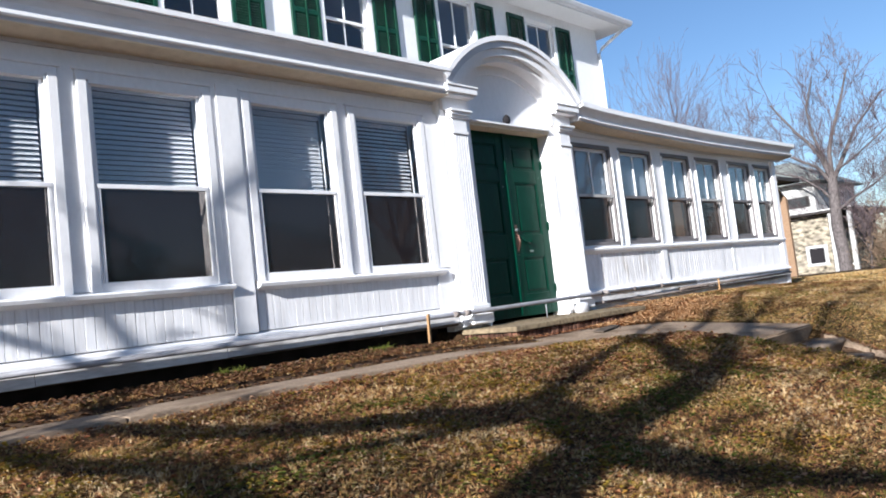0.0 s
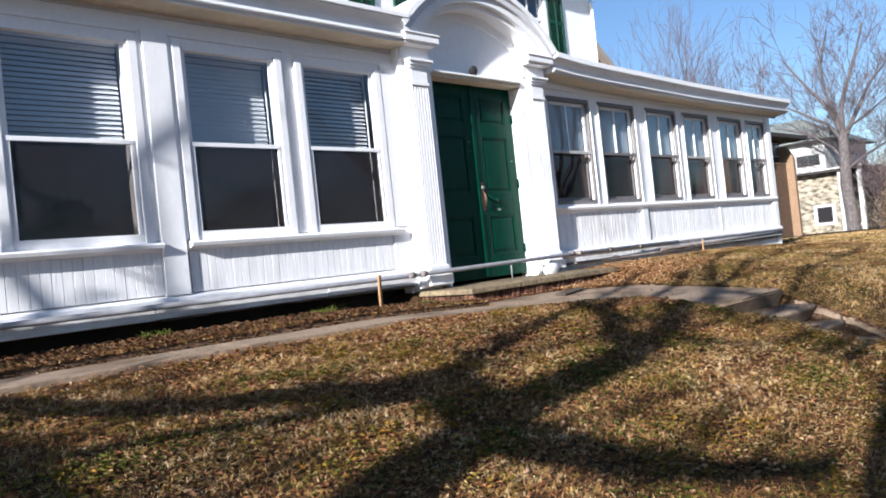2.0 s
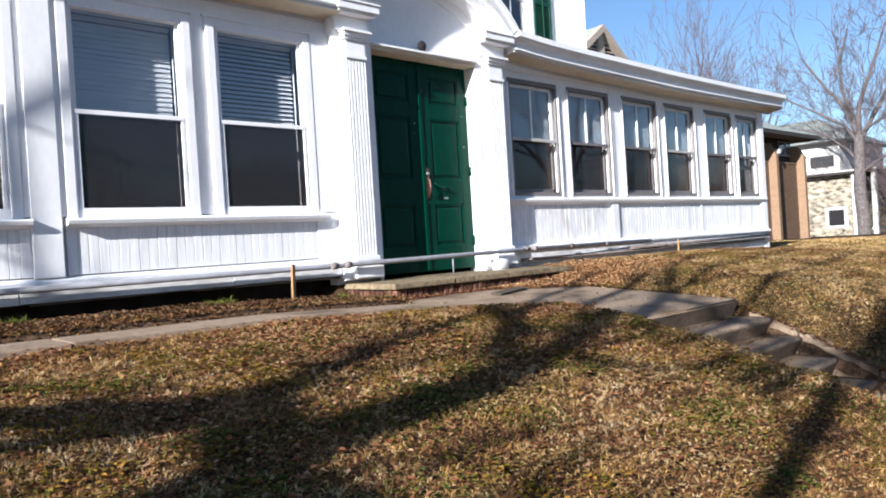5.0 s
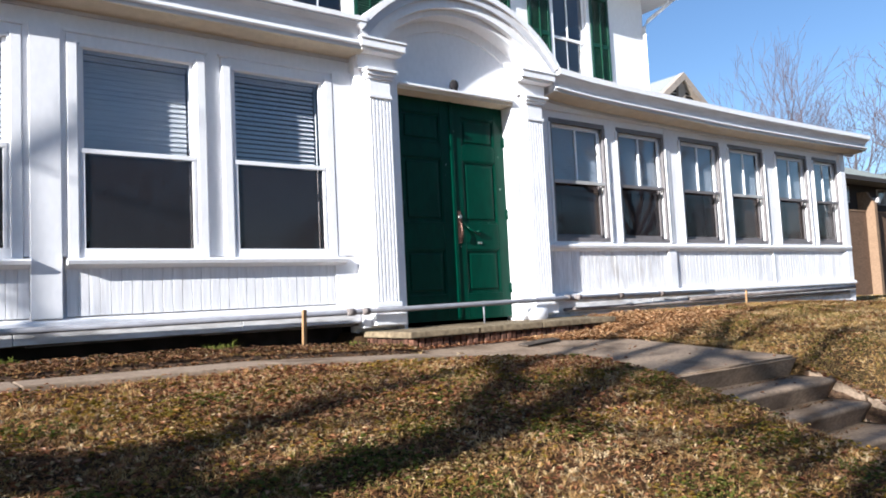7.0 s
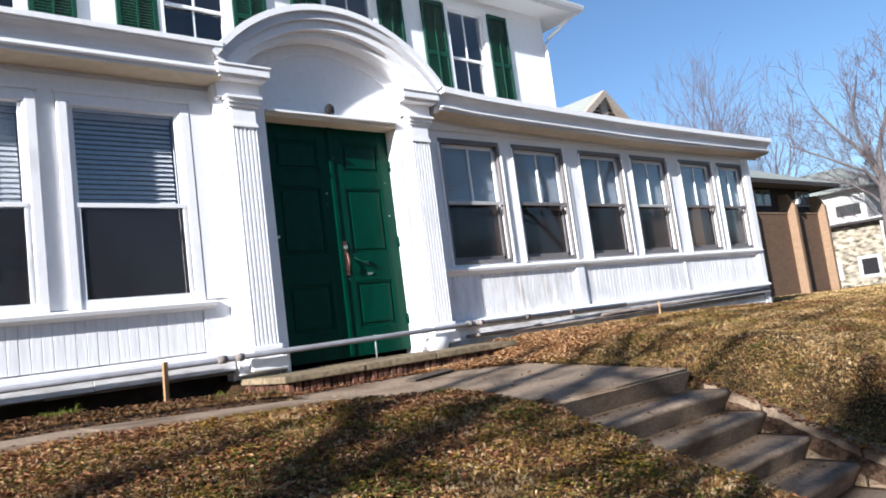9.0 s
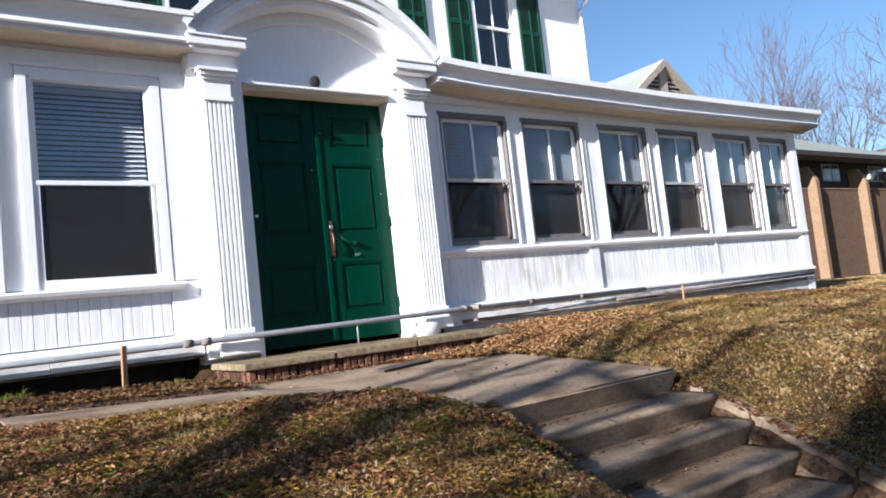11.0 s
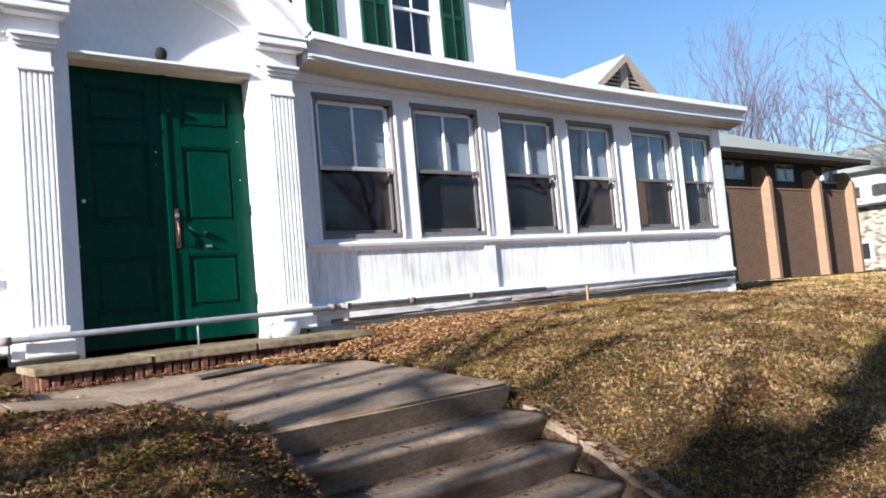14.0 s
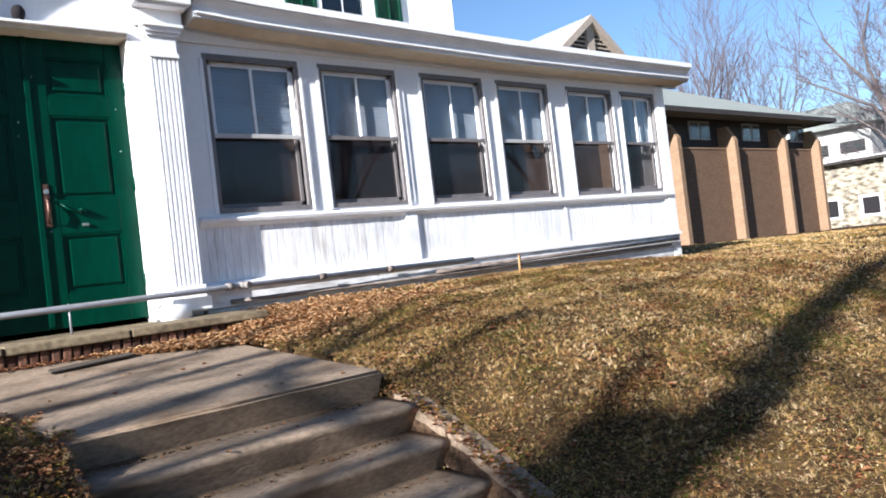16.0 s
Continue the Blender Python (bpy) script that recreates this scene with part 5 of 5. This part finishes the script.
side_tree = make_tree("tree", (-9.3, -7.4, -0.3), 14.0, 34, "bare winter tree whose shade falls on the lawn", 3, 0.38, 0.32, 0.7, (6, 6, 5), twig=0.014, rise=0.04, bend=0.16)
shade_tree.scale.z = side_tree.scale.z = 0.915
# across the street, mirrored in the panes
make_tree("tree", (24.0, -14.0, -0.3), 14.0, 61, "bare winter tree across the street", 3, 0.35, 0.35, 0.6, (6, 7, 6))
make_tree("tree", (34.0, -12.0, -0.3), 15.0, 66, "bare winter tree across the street", 3, 0.35, 0.35, 0.6, (6, 7, 6))

# unseen bank of twigs added across the street to darken the panes' mirror images
def unseen_woods():
    r = np.random.RandomState(40)
    n = 110000
    x, y = r.uniform(-60, 110, n), r.uniform(-34, -27, n)
    z = r.uniform(0, 1, n) ** 1.3 * (8.5 + 2.5 * np.sin(x * 0.21) + 1.5 * np.sin(x * 0.53 + 1))
    a = r.normal(0, 1, (n, 3))
    a *= 0.45 / np.linalg.norm(a, axis=1, keepdims=True)
    b = r.normal(0, 1, (n, 3))
    b *= 0.028 / np.linalg.norm(b, axis=1, keepdims=True)
    p = np.stack([x, y, z - 0.3], 1)
    v = np.stack([p - a, p - b, p + a, p + b], 1).reshape(-1, 3)
    me = bpy.data.meshes.new("unseen_woods")
    me.from_pydata(v.tolist(), [], np.arange(n * 4).reshape(-1, 4).tolist())
    me.materials.append(WOODS)
    tagged(new("unseen_woods", me), "unseen bank of brown twigs added to darken reflections in the panes", "woods", kind="stuff")


unseen_woods()

# far stone house and brush to the east
far = thing("stone_house", (58.0, 17.5, 0.3), "pale rubble stone house with white upper storey beyond the tree", "house", far=1.49)
part("wall", boxes((0, 12, 0, 14, -1.5, 4.3), bevel=0), FAR_STONE, far)
part("upper_wall", boxes((1.2, 11, 1.0, 13, 4.3, 6.9), bevel=0), FAR_WHITE, far)
bm = bmesh.new()
ev = [bm.verts.new(p) for p in ((0.4, 0.2, 6.8), (11.8, 0.2, 6.8), (11.8, 13.8, 6.8), (0.4, 13.8, 6.8), (6, 4, 9.2), (6, 10, 9.2))]
for f in ((0, 1, 4), (1, 2, 5, 4), (2, 3, 5), (3, 0, 4, 5), (3, 2, 1, 0)):
    bm.faces.new([ev[i] for i in f])
bmesh.ops.recalc_face_normals(bm, faces=bm.faces)
part("roof", bm, ROOF, far)
part("eave_edge", boxes((-0.7, 12.6, -1.9, 14.4, 4.25, 4.42), bevel=0), DARK_TRIM, far)
part("eave_roof", boxes((-0.6, 12.5, -1.8, 14.3, 4.42, 4.52), bevel=0), FAR_WHITE, far)
for y in (-1.75, -0.5):
    part("porch_post", boxes((-0.5, -0.2, y, y + 0.3, -1.5, 4.25), bevel=0), FAR_WHITE, far)
part("porch_rail", boxes((-0.4, -0.3, -1.6, -0.4, 0.3, 0.45), bevel=0), FAR_WHITE, far)
for y, z in ((1.0, 0.5), (3.6, 0.5)):
    w = part("window", boxes((-0.08, 0.05, y - 0.75, y + 0.75, z, z + 1.5), bevel=0), FAR_WHITE, far)
    part("pane", boxes((-0.10, -0.08, y - 0.5, y + 0.5, z + 0.2, z + 1.3), bevel=0), BULB, w)
for y in (2.2, 4.6, 7.0):
    w = part("window", boxes((1.12, 1.25, y - 0.8, y + 0.8, 5.0, 5.8), bevel=0), DARK_TRIM, far)
    part("pane", boxes((1.08, 1.12, y - 0.7, y + 0.7, 5.1, 5.7), bevel=0), GLASS, w)


def blob_cloud(name, at, size, count, leaf, mat, label, category, seed):
    """A loose heap of small leaves or twigs with an uneven outline."""
    r = np.random.RandomState(seed)
    p = r.normal(0, 0.42, (count, 3))
    p *= (0.55 + 0.5 * np.sin(p[:, :1] * 3.1 + p[:, 1:2] * 2.3 + seed))
    p = p * np.array(size)
    p[:, 2] = np.abs(p[:, 2])
    a = r.normal(0, 1, (count, 3)); b = r.normal(0, 1, (count, 3))
    a *= leaf[0] / np.linalg.norm(a, axis=1, keepdims=True)
    b *= leaf[1] / np.linalg.norm(b, axis=1, keepdims=True)
    a[:, 2] = np.abs(a[:, 2])
    v = np.stack([p, p + a * 0.5 + b, p + a, p + a * 0.5 - b], 1).reshape(-1, 3)
    me = bpy.data.meshes.new(name)
    me.from_pydata(v.tolist(), [], np.arange(count * 4).reshape(-1, 4).tolist())
    me.materials.append(mat)
    ob = new(name, me)
    ob.location = distant(at, 1.49)
    ob.scale = (1.49, 1.49, 1.49)
    tagged(ob, label, category)


blob_cloud("evergreen_shrub", (57.5, 13.0, 0.0), (1.4, 1.6, 1.9), 2500, (0.22, 0.07), HEDGE, "dark evergreen shrub by the far house", "shrub", 3)
blob_cloud("evergreen_shrub", (55.5, 11.2, 0.0), (1.4, 1.6, 1.5), 2500, (0.22, 0.07), HEDGE, "dark evergreen shrub by the far house", "shrub", 4)
blob_cloud("brown_brush", (57.0, 13.3, 0.2), (2.4, 2.0, 5.0), 9000, (0.6, 0.022), BUSH, "tall brown winter brush beside the far house", "brush", 6)
blob_cloud("brown_brush", (60.5, 10.6, 0.0), (2.4, 3.4, 4.6), 9000, (0.6, 0.022), BUSH, "tall brown winter brush beside the far house", "brush", 7)
for k, (x, y, h) in enumerate(((57, 14.8, 5.0), (61, 12.6, 9.0), (58, 10.6, 8.0), (64, 10.0, 10.0))):
    make_tree("tree", (x, y, 0.2), h, 70 + k, "thin bare brown tree in the far brush", 3, 0.10, 0.25, 0.5, (7, 9, 8), twig=0.012, rise=0.08, bend=0.16, far=1.49)

# ---------------------------------------------------------------- lawn growth and fallen leaves
def on_hard(x, y):
    rim = np.interp(y, (0.0, 2.95, 3.6, 4.3, 5.36), (7.10, 7.14, 7.04, 6.80, 6.36)) + 0.05 * np.sin(y * 11) + 0.03 * np.sin(y * 29)
    return ((x > rim) & (x < 8.78) & (y < 5.4)) | ((y > 4.20) & (y < 4.80) & (x < 7.1)) | ((x > 6.37) & (x < 9.3) & (y > 5.28))


def scatter(r, n, x0, x1, y0, y1):
    x, y = r.uniform(x0, x1, n), r.uniform(y0, y1, n)
    ok = ~on_hard(x, y)
    return x[ok], y[ok]


HEIGHT_X, HEIGHT_Y = np.arange(-5, 31, 0.1), np.arange(-4.5, 12.2, 0.1)
HEIGHTS = np.array([[ground_z(x, y) for x in HEIGHT_X] for y in HEIGHT_Y])


def heights(x, y):
    i, j = np.clip((x + 5) / 0.1, 0, len(HEIGHT_X) - 2), np.clip((y + 4.5) / 0.1, 0, len(HEIGHT_Y) - 2)
    i0, j0 = i.astype(int), j.astype(int)
    f, g = i - i0, j - j0
    z = HEIGHTS[j0, i0] * (1 - f) * (1 - g) + HEIGHTS[j0, i0 + 1] * f * (1 - g) + HEIGHTS[j0 + 1, i0] * (1 - f) * g + HEIGHTS[j0 + 1, i0 + 1] * f * g
    bed = np.interp(x, (-3.0, 4.5, 6.0, 6.7), (0.985, 0.96, 0.895, 0.83))
    z = np.where((x < 6.28) & (y > 4.9), bed, z)
    left = np.interp(y, (2.95, 3.6, 5.36), (7.12, 6.95, 6.38))
    return np.where((x > left) & (x < 7.6) & (y > 2.95) & (y < 5.4), np.interp(y, (2.95, 5.36), (0.662, 0.837)), z)


def stuff(name, verts, faces, mat, label, category):
    me = bpy.data.meshes.new(name)
    n, m = faces.shape
    me.vertices.add(len(verts))
    me.vertices.foreach_set("co", verts.astype(np.float32).ravel())
    me.loops.add(n * m)
    me.loops.foreach_set("vertex_index", faces.astype(np.int32).ravel())
    me.polygons.add(n)
    me.polygons.foreach_set("loop_start", np.arange(0, n * m, m, dtype=np.int32))
    me.update(calc_edges=True)
    me.validate()
    me.materials.append(mat)
    tagged(new(name, me), label, category, kind="stuff")


def grass(name, n, x0, x1, y0, y1, tall, wide, seed, mat, label, blades=9):
    """Tufts of thin bent blades that spring from one point each."""
    r = np.random.RandomState(seed)
    x, y = scatter(r, n, x0, x1, y0, y1)
    clump = 0.5 + 0.5 * np.sin(x * 5.1 + 2.0 * np.sin(y * 3.7)) * np.sin(y * 6.3 + 1.7 * np.sin(x * 4.1))
    fine = 0.5 + 0.5 * np.sin(x * 23 + 3 * np.sin(y * 9)) * np.sin(y * 27 + 3 * np.sin(x * 8))
    keep = r.uniform(0, 1, len(x)) < 0.45 + 0.35 * clump + 0.35 * fine
    x, y, clump, fine = x[keep], y[keep], clump[keep], fine[keep]
    n = len(x)
    root = np.stack([x, y, heights(x, y) - 0.004], 1)
    h = tall * (0.35 + 0.5 * clump + 0.45 * fine) * r.uniform(0.6, 1.5, n)
    slope = r.normal(0, 0.35, (n, 2))
    h = h[:, None] * r.uniform(0.5, 1.2, (n, blades))
    az, lean = r.uniform(0, 2 * np.pi, (n, blades)), r.gamma(2.0, 0.42, (n, blades))
    dx, dy = np.cos(az) * lean + slope[:, :1], np.sin(az) * lean + slope[:, 1:]
    shrink = 1 / np.sqrt(1 + 0.6 * (dx * dx + dy * dy))
    turn = r.uniform(0, np.pi, (n, blades))
    side = np.stack([np.cos(turn) * wide, np.sin(turn) * wide, 0 * turn], 2)
    mid = root[:, None, :] + np.stack([dx * h * 0.38, dy * h * 0.38, h * shrink * 0.62], 2)
    tip = root[:, None, :] + np.stack([dx * h, dy * h, h * shrink * r.uniform(0.45, 1.0, (n, blades))], 2)
    v = np.concatenate([root[:, None, :], np.stack([mid - side, tip, mid + side], 2).reshape(n, blades * 3, 3)], 1)
    m = blades * 3 + 1
    k = np.arange(n)[:, None] * m
    first = 1 + 3 * np.arange(blades)[None, :]
    quad = np.stack([k + 0 * first, k + first, k + first + 1, k + first + 2], 2).reshape(-1, 4)
    stuff(name, v.reshape(-1, 3), quad, mat, label, "grass")


def leaves(name, x, y, seed, size, mat, label, lift=0.012, category="fallen leaves", z=None):
    r = np.random.RandomState(seed)
    n = len(x)
    z = (heights(x, y) if z is None else z) + r.uniform(0.0, lift, n)
    az = r.uniform(0, 2 * np.pi, n)
    s = size * r.uniform(0.5, 1.3, n)
    tilt = r.normal(0, 0.35, (n, 2))
    def at(u, v, up):
        px, py = (np.cos(az) * u - np.sin(az) * v) * s, (np.sin(az) * u + np.cos(az) * v) * s
        return np.stack([x + px, y + py, z + (up + np.abs(tilt[:, 0] * u + tilt[:, 1] * v)) * s], 1)
    v = np.stack([at(-0.5, 0, 0.0), at(-0.1, -0.32, 0.25), at(0.55, 0, 0.05), at(-0.1, 0.32, 0.22), at(0.2, 0.25, 0.3), at(0.2, -0.25, 0.28)], 1).reshape(-1, 3)
    k = np.arange(n)[:, None] * 6
    faces = np.concatenate([k + np.array([0, 1, 5, 2]), k + np.array([0, 2, 4, 3])], 0)
    stuff(name, v, faces, mat, label, category)


def thatch(name, n, x0, x1, y0, y1, long, wide, seed, label, mat=THATCH):
    """Dead straws lying flat, criss-cross, over the soil."""
    r = np.random.RandomState(seed)
    x, y = scatter(r, n, x0, x1, y0, y1)
    n = len(x)
    p = np.stack([x, y, heights(x, y) + r.uniform(0.002, 0.016, n)], 1)
    az, ln = r.uniform(0, 2 * np.pi, n), long * r.uniform(0.4, 1.4, n)
    d = np.stack([np.cos(az) * ln, np.sin(az) * ln, r.normal(0.1, 0.25, n) * ln], 1)
    side = np.stack([-np.sin(az), np.cos(az), 0 * az], 1) * (wide * r.uniform(0.6, 1.6, n))[:, None]
    v = np.stack([p - d * 0.5 - side, p - d * 0.5 + side, p + d * 0.5], 1).reshape(-1, 3)
    stuff(name, v, np.arange(n * 3).reshape(-1, 3), mat, label, "grass")


thatch("thatch_west", 190000, -0.4, 7.3, 0.0, 5.3, 0.05, 0.0028, 31, "matted dead grass and decayed leaves on the slope", MOULD)
thatch("thatch_east", 190000, 8.75, 15.0, -0.4, 6.15, 0.05, 0.0032, 32, "matted dead grass beside the steps")
thatch("thatch_south", 70000, -4.0, 15.0, -4.0, 0.0, 0.07, 0.007, 34, "matted dead grass below the slope")
thatch("thatch_verge", 20000, -4.0, -0.4, 0.0, 5.3, 0.06, 0.006, 35, "matted dead grass at the west end of the slope")
thatch("thatch_beyond", 60000, 14.8, 30.0, -0.4, 9.0, 0.08, 0.008, 33, "matted dead grass along the porch")
grass("grass_near", 46000, -0.3, 7.3, 0.0, 3.7, 0.034, 0.0014, 1, GRASS, "dry tan and green winter grass on the slope")
grass("grass_upper", 12000, -0.5, 7.2, 3.4, 5.4, 0.034, 0.0018, 2, GRASS, "dry winter grass by the walk")
grass("grass_east", 42000, 8.7, 13.5, -0.4, 6.15, 0.034, 0.0016, 3, GRASS, "dry tan winter grass beside the steps")
grass("grass_beyond", 17000, 13.3, 20.0, -0.4, 6.15, 0.036, 0.0028, 5, GRASS, "dry tan winter grass along the porch", 8)
grass("grass_far", 14000, 19.5, 30.0, 0.0, 12.0, 0.05, 0.007, 4, GRASS, "dry tan winter grass on the far lawn", 6)
r = np.random.RandomState(9)
x, y = scatter(r, 38000, -0.3, 7.2, 0.3, 4.8)
keep = r.uniform(0, 1, len(x)) < 0.12 + 0.88 * np.clip((y - 1.6) / 1.5, 0, 1) * np.clip((x - 1.0) / 3, 0.35, 1) * (0.55 + 0.45 * np.sin(x * 2.9 + 2 * np.sin(y * 2.3)))
x, y = x[keep], y[keep]
leaves("leaf_litter_west", x, y, 10, 0.033, LEAF, "scattered brown fallen leaves in the grass", 0.03)
x, y = scatter(r, 9000, 8.8, 17.5, -0.2, 6.1)
leaves("leaf_litter_east", x, y, 11, 0.030, LEAF, "scattered brown fallen leaves in the grass", 0.03)
x, y = scatter(r, 7000, -0.5, 6.3, 4.8, 5.85)
leaves("leaf_litter_bed", x, y, 12, 0.04, BED_LEAF, "brown fallen leaves lying in the bed", 0.03)
# heap at the end of the slab
n = 13000
x, y = r.normal(9.1, 0.75, n), r.normal(5.2, 0.36, n)
keep = (x > 7.7) & (y < 6.1) & ~((x < 9.3) & (y > 5.30)) & ((x > 8.78) | (y > 5.28 - 0.62 * (x - 7.7)))
x, y = x[keep], y[keep]
z = np.maximum(heights(x, y), np.where(x < 8.79, np.interp(y, (2.95, 5.36), (0.662, 0.838)), 0)) + 0.07 * np.exp(-((x - 9.2) ** 2 + (y - 5.3) ** 2) / 0.3) * r.uniform(0, 1, len(x))
leaves("leaf_heap", x, y, 13, 0.05, HEAP_LEAF, "heap of dry orange brown leaves at the end of the door slab", 0.03, z=z)
x, y = r.uniform(6.4, 9.0, 420), 5.33 - np.abs(r.normal(0, 0.06, 420))
leaves("leaf_drift", x, y, 14, 0.035, LEAF, "drift of leaves at the foot of the bricks", 0.02, z=np.full(420, 0.838))
x, y = r.uniform(7.2, 8.7, 90), r.uniform(1.3, 5.0, 90)
z = np.array([float(np.interp(b, (2.95, 5.36), (0.662, 0.837))) if b > 2.95 else max([q for e, q in STEPS[1:] if e <= b] or [-0.215]) for b in y])
leaves("leaf_bits", x, y, 15, 0.03, LEAF, "bits of leaf lying on the steps", 0.004, z=z)
n = 420
k = r.randint(1, 5, n)
y = np.array([e for e, q in STEPS])[k - 1] - np.abs(r.normal(0, 0.025, n))
leaves("step_dirt", r.uniform(7.15, 8.68, n), y, 21, 0.020, BED_LEAF, "crumbs of leaf and soil in the corners of the steps", 0.006, z=np.array([q for e, q in STEPS])[k] + 0.003)
for n, (wx, wy, tall) in enumerate(((4.72, 5.72, 0.085), (5.95, 5.55, 0.06), (3.1, 5.8, 0.075), (6.2, 5.2, 0.05))):
    grass("weed_tuft", 60, wx - 0.13, wx + 0.13, wy - 0.10, wy + 0.10, tall, 0.004, 80 + n, TUFT_GREENS, "tuft of green weeds in the planting bed", 9)
# green weeds in clumps
cx, cy = scatter(r, 190, 0.6, 7.1, 0.6, 4.1)
x = np.repeat(cx, 42) + r.normal(0, 0.07, len(cx) * 42)
y = np.repeat(cy, 42) + r.normal(0, 0.07, len(cy) * 42)
ok = ~on_hard(x, y)
leaves("weed_patches_west", x[ok], y[ok], 16, 0.028, GREENS, "yellow green weeds in the grass", 0.04, "weeds")
cx, cy = scatter(r, 150, 8.9, 14.5, 0.4, 5.5)
x = np.repeat(cx, 40) + r.normal(0, 0.06, len(cx) * 40)
y = np.repeat(cy, 40) + r.normal(0, 0.06, len(cy) * 40)
ok = ~on_hard(x, y)
leaves("weed_patches_east", x[ok], y[ok], 17, 0.018, GREENS, "yellow green weeds in the grass", 0.03, "weeds")
# worn brown spots, olive spots and knots of red leaves on both slopes
r = np.random.RandomState(44)
for name, count, each, long, deep, size, mat, label, kind, area in (
        ("bare_spots_east", 46, 170, 0.22, 0.09, 0.026, MOULD, "decayed brown grass in worn spots of the lawn", "dead grass", (9.0, 15.5, 0.2, 5.7)),
        ("olive_spots_east", 60, 110, 0.16, 0.08, 0.022, TUFT_GREENS, "olive green weeds in spots of the lawn", "weeds", (9.0, 15.5, 0.2, 5.7)),
        ("leaf_knots_east", 38, 30, 0.16, 0.09, 0.040, LEAF, "knots of red brown leaves in the grass", "fallen leaves", (9.0, 15.5, 0.2, 5.7)),
        ("olive_spots_west", 70, 120, 0.15, 0.10, 0.026, TUFT_GREENS, "olive green weeds in spots of the lawn", "weeds", (0.5, 7.1, 0.4, 3.4)),
        ("straw_spots_west", 60, 150, 0.20, 0.10, 0.024, THATCH, "bleached dead grass in spots of the lawn", "dead grass", (0.5, 7.1, 0.4, 3.8))):
    cx, cy = scatter(r, count, *area)
    wide = np.repeat(r.uniform(0.5, 1.4, len(cx)), each)
    x = np.repeat(cx, each) + r.normal(0, long, len(wide)) * wide
    y = np.repeat(cy, each) + r.normal(0, deep, len(wide)) * wide
    ok = ~on_hard(x, y)
    leaves(name, x[ok], y[ok], 45, size, mat, label, 0.035, kind)

y = r.uniform(0.4, 2.9, 1500)
x = 8.87 + r.normal(0, 0.022, 1500)
keep = r.uniform(0, 1, 1500) < 0.12 + 0.3 * (np.sin(y * 7.5) > 0.2)
x, y = x[keep], y[keep]
z = np.interp(y, EDGE_Y, EDGE_Z) - 0.09
leaves("kerb_weeds", x, y, 18, 0.026, GREENS, "small weeds growing between steps and kerb", 0.05, "weeds", z=z)
y = r.uniform(0.4, 2.9, 500)
leaves("kerb_leaves", 8.87 + r.normal(0, 0.03, 500), y, 19, 0.036, LEAF, "brown leaves caught between steps and kerb", 0.03, z=np.interp(y, EDGE_Y, EDGE_Z) - 0.09)

# ---------------------------------------------------------------- bricks and boards
brick_mesh = None
rnd = random.Random(12)


def brick_at(x, y, turn=0.0):
    global brick_mesh
    if brick_mesh is None:
        ob = part("brick", boxes((-0.029, 0.029, 0, 0.09, 0.0, 0.155), bevel=0.008), BRICK, plinth)
        brick_mesh = ob.data
    else:
        ob = new("brick", brick_mesh)
        ob.parent = plinth
    ob.location = (x, y + rnd.uniform(-0.008, 0.008), 0.025 + rnd.uniform(-0.008, 0.008))
    ob.rotation_euler = (radians(rnd.uniform(-2, 2)), radians(rnd.uniform(-2.5, 2.5)), turn + radians(rnd.uniform(-2, 2)))


x = 0.03
while x < 2.81:
    brick_at(x, 0.0)
    x += rnd.uniform(0.069, 0.076)
for k in range(12):
    brick_at(-0.02, 0.09 + 0.072 * k, radians(-90))


def panel_boards(parent, x0, x1, z0, z1, wide=0.083, mat=WORN, proud=0.0):
    me = None
    n = round((x1 - x0) / wide)
    w = (x1 - x0) / n
    for k in range(n):
        if me is None:
            ob = part("board", boxes((0.0015, w - 0.0015, -0.010 - proud, 0.002, 0, z1 - z0), bevel=0.003), mat, parent)
            me = ob.data
        else:
            ob = new("board", me)
            ob.parent = parent
        ob.location = (x0 + k * w, WALL + rnd.uniform(-0.002, 0.001), z0)


left_wall, right_wall = bpy.data.objects["wall_south_left"], bpy.data.objects["wall_south_right"]
panel_boards(left_wall, -0.2, 3.378, 1.312, 1.702, proud=0.045)
panel_boards(left_wall, 3.642, 6.09, 1.312, 1.702, proud=0.045)
panel_boards(right_wall, 9.16, 11.598, 1.312, 1.852, mat=FLAKED)
panel_boards(right_wall, 11.772, 14.468, 1.312, 1.852)
panel_boards(right_wall, 14.532, 16.99, 1.312, 1.852)
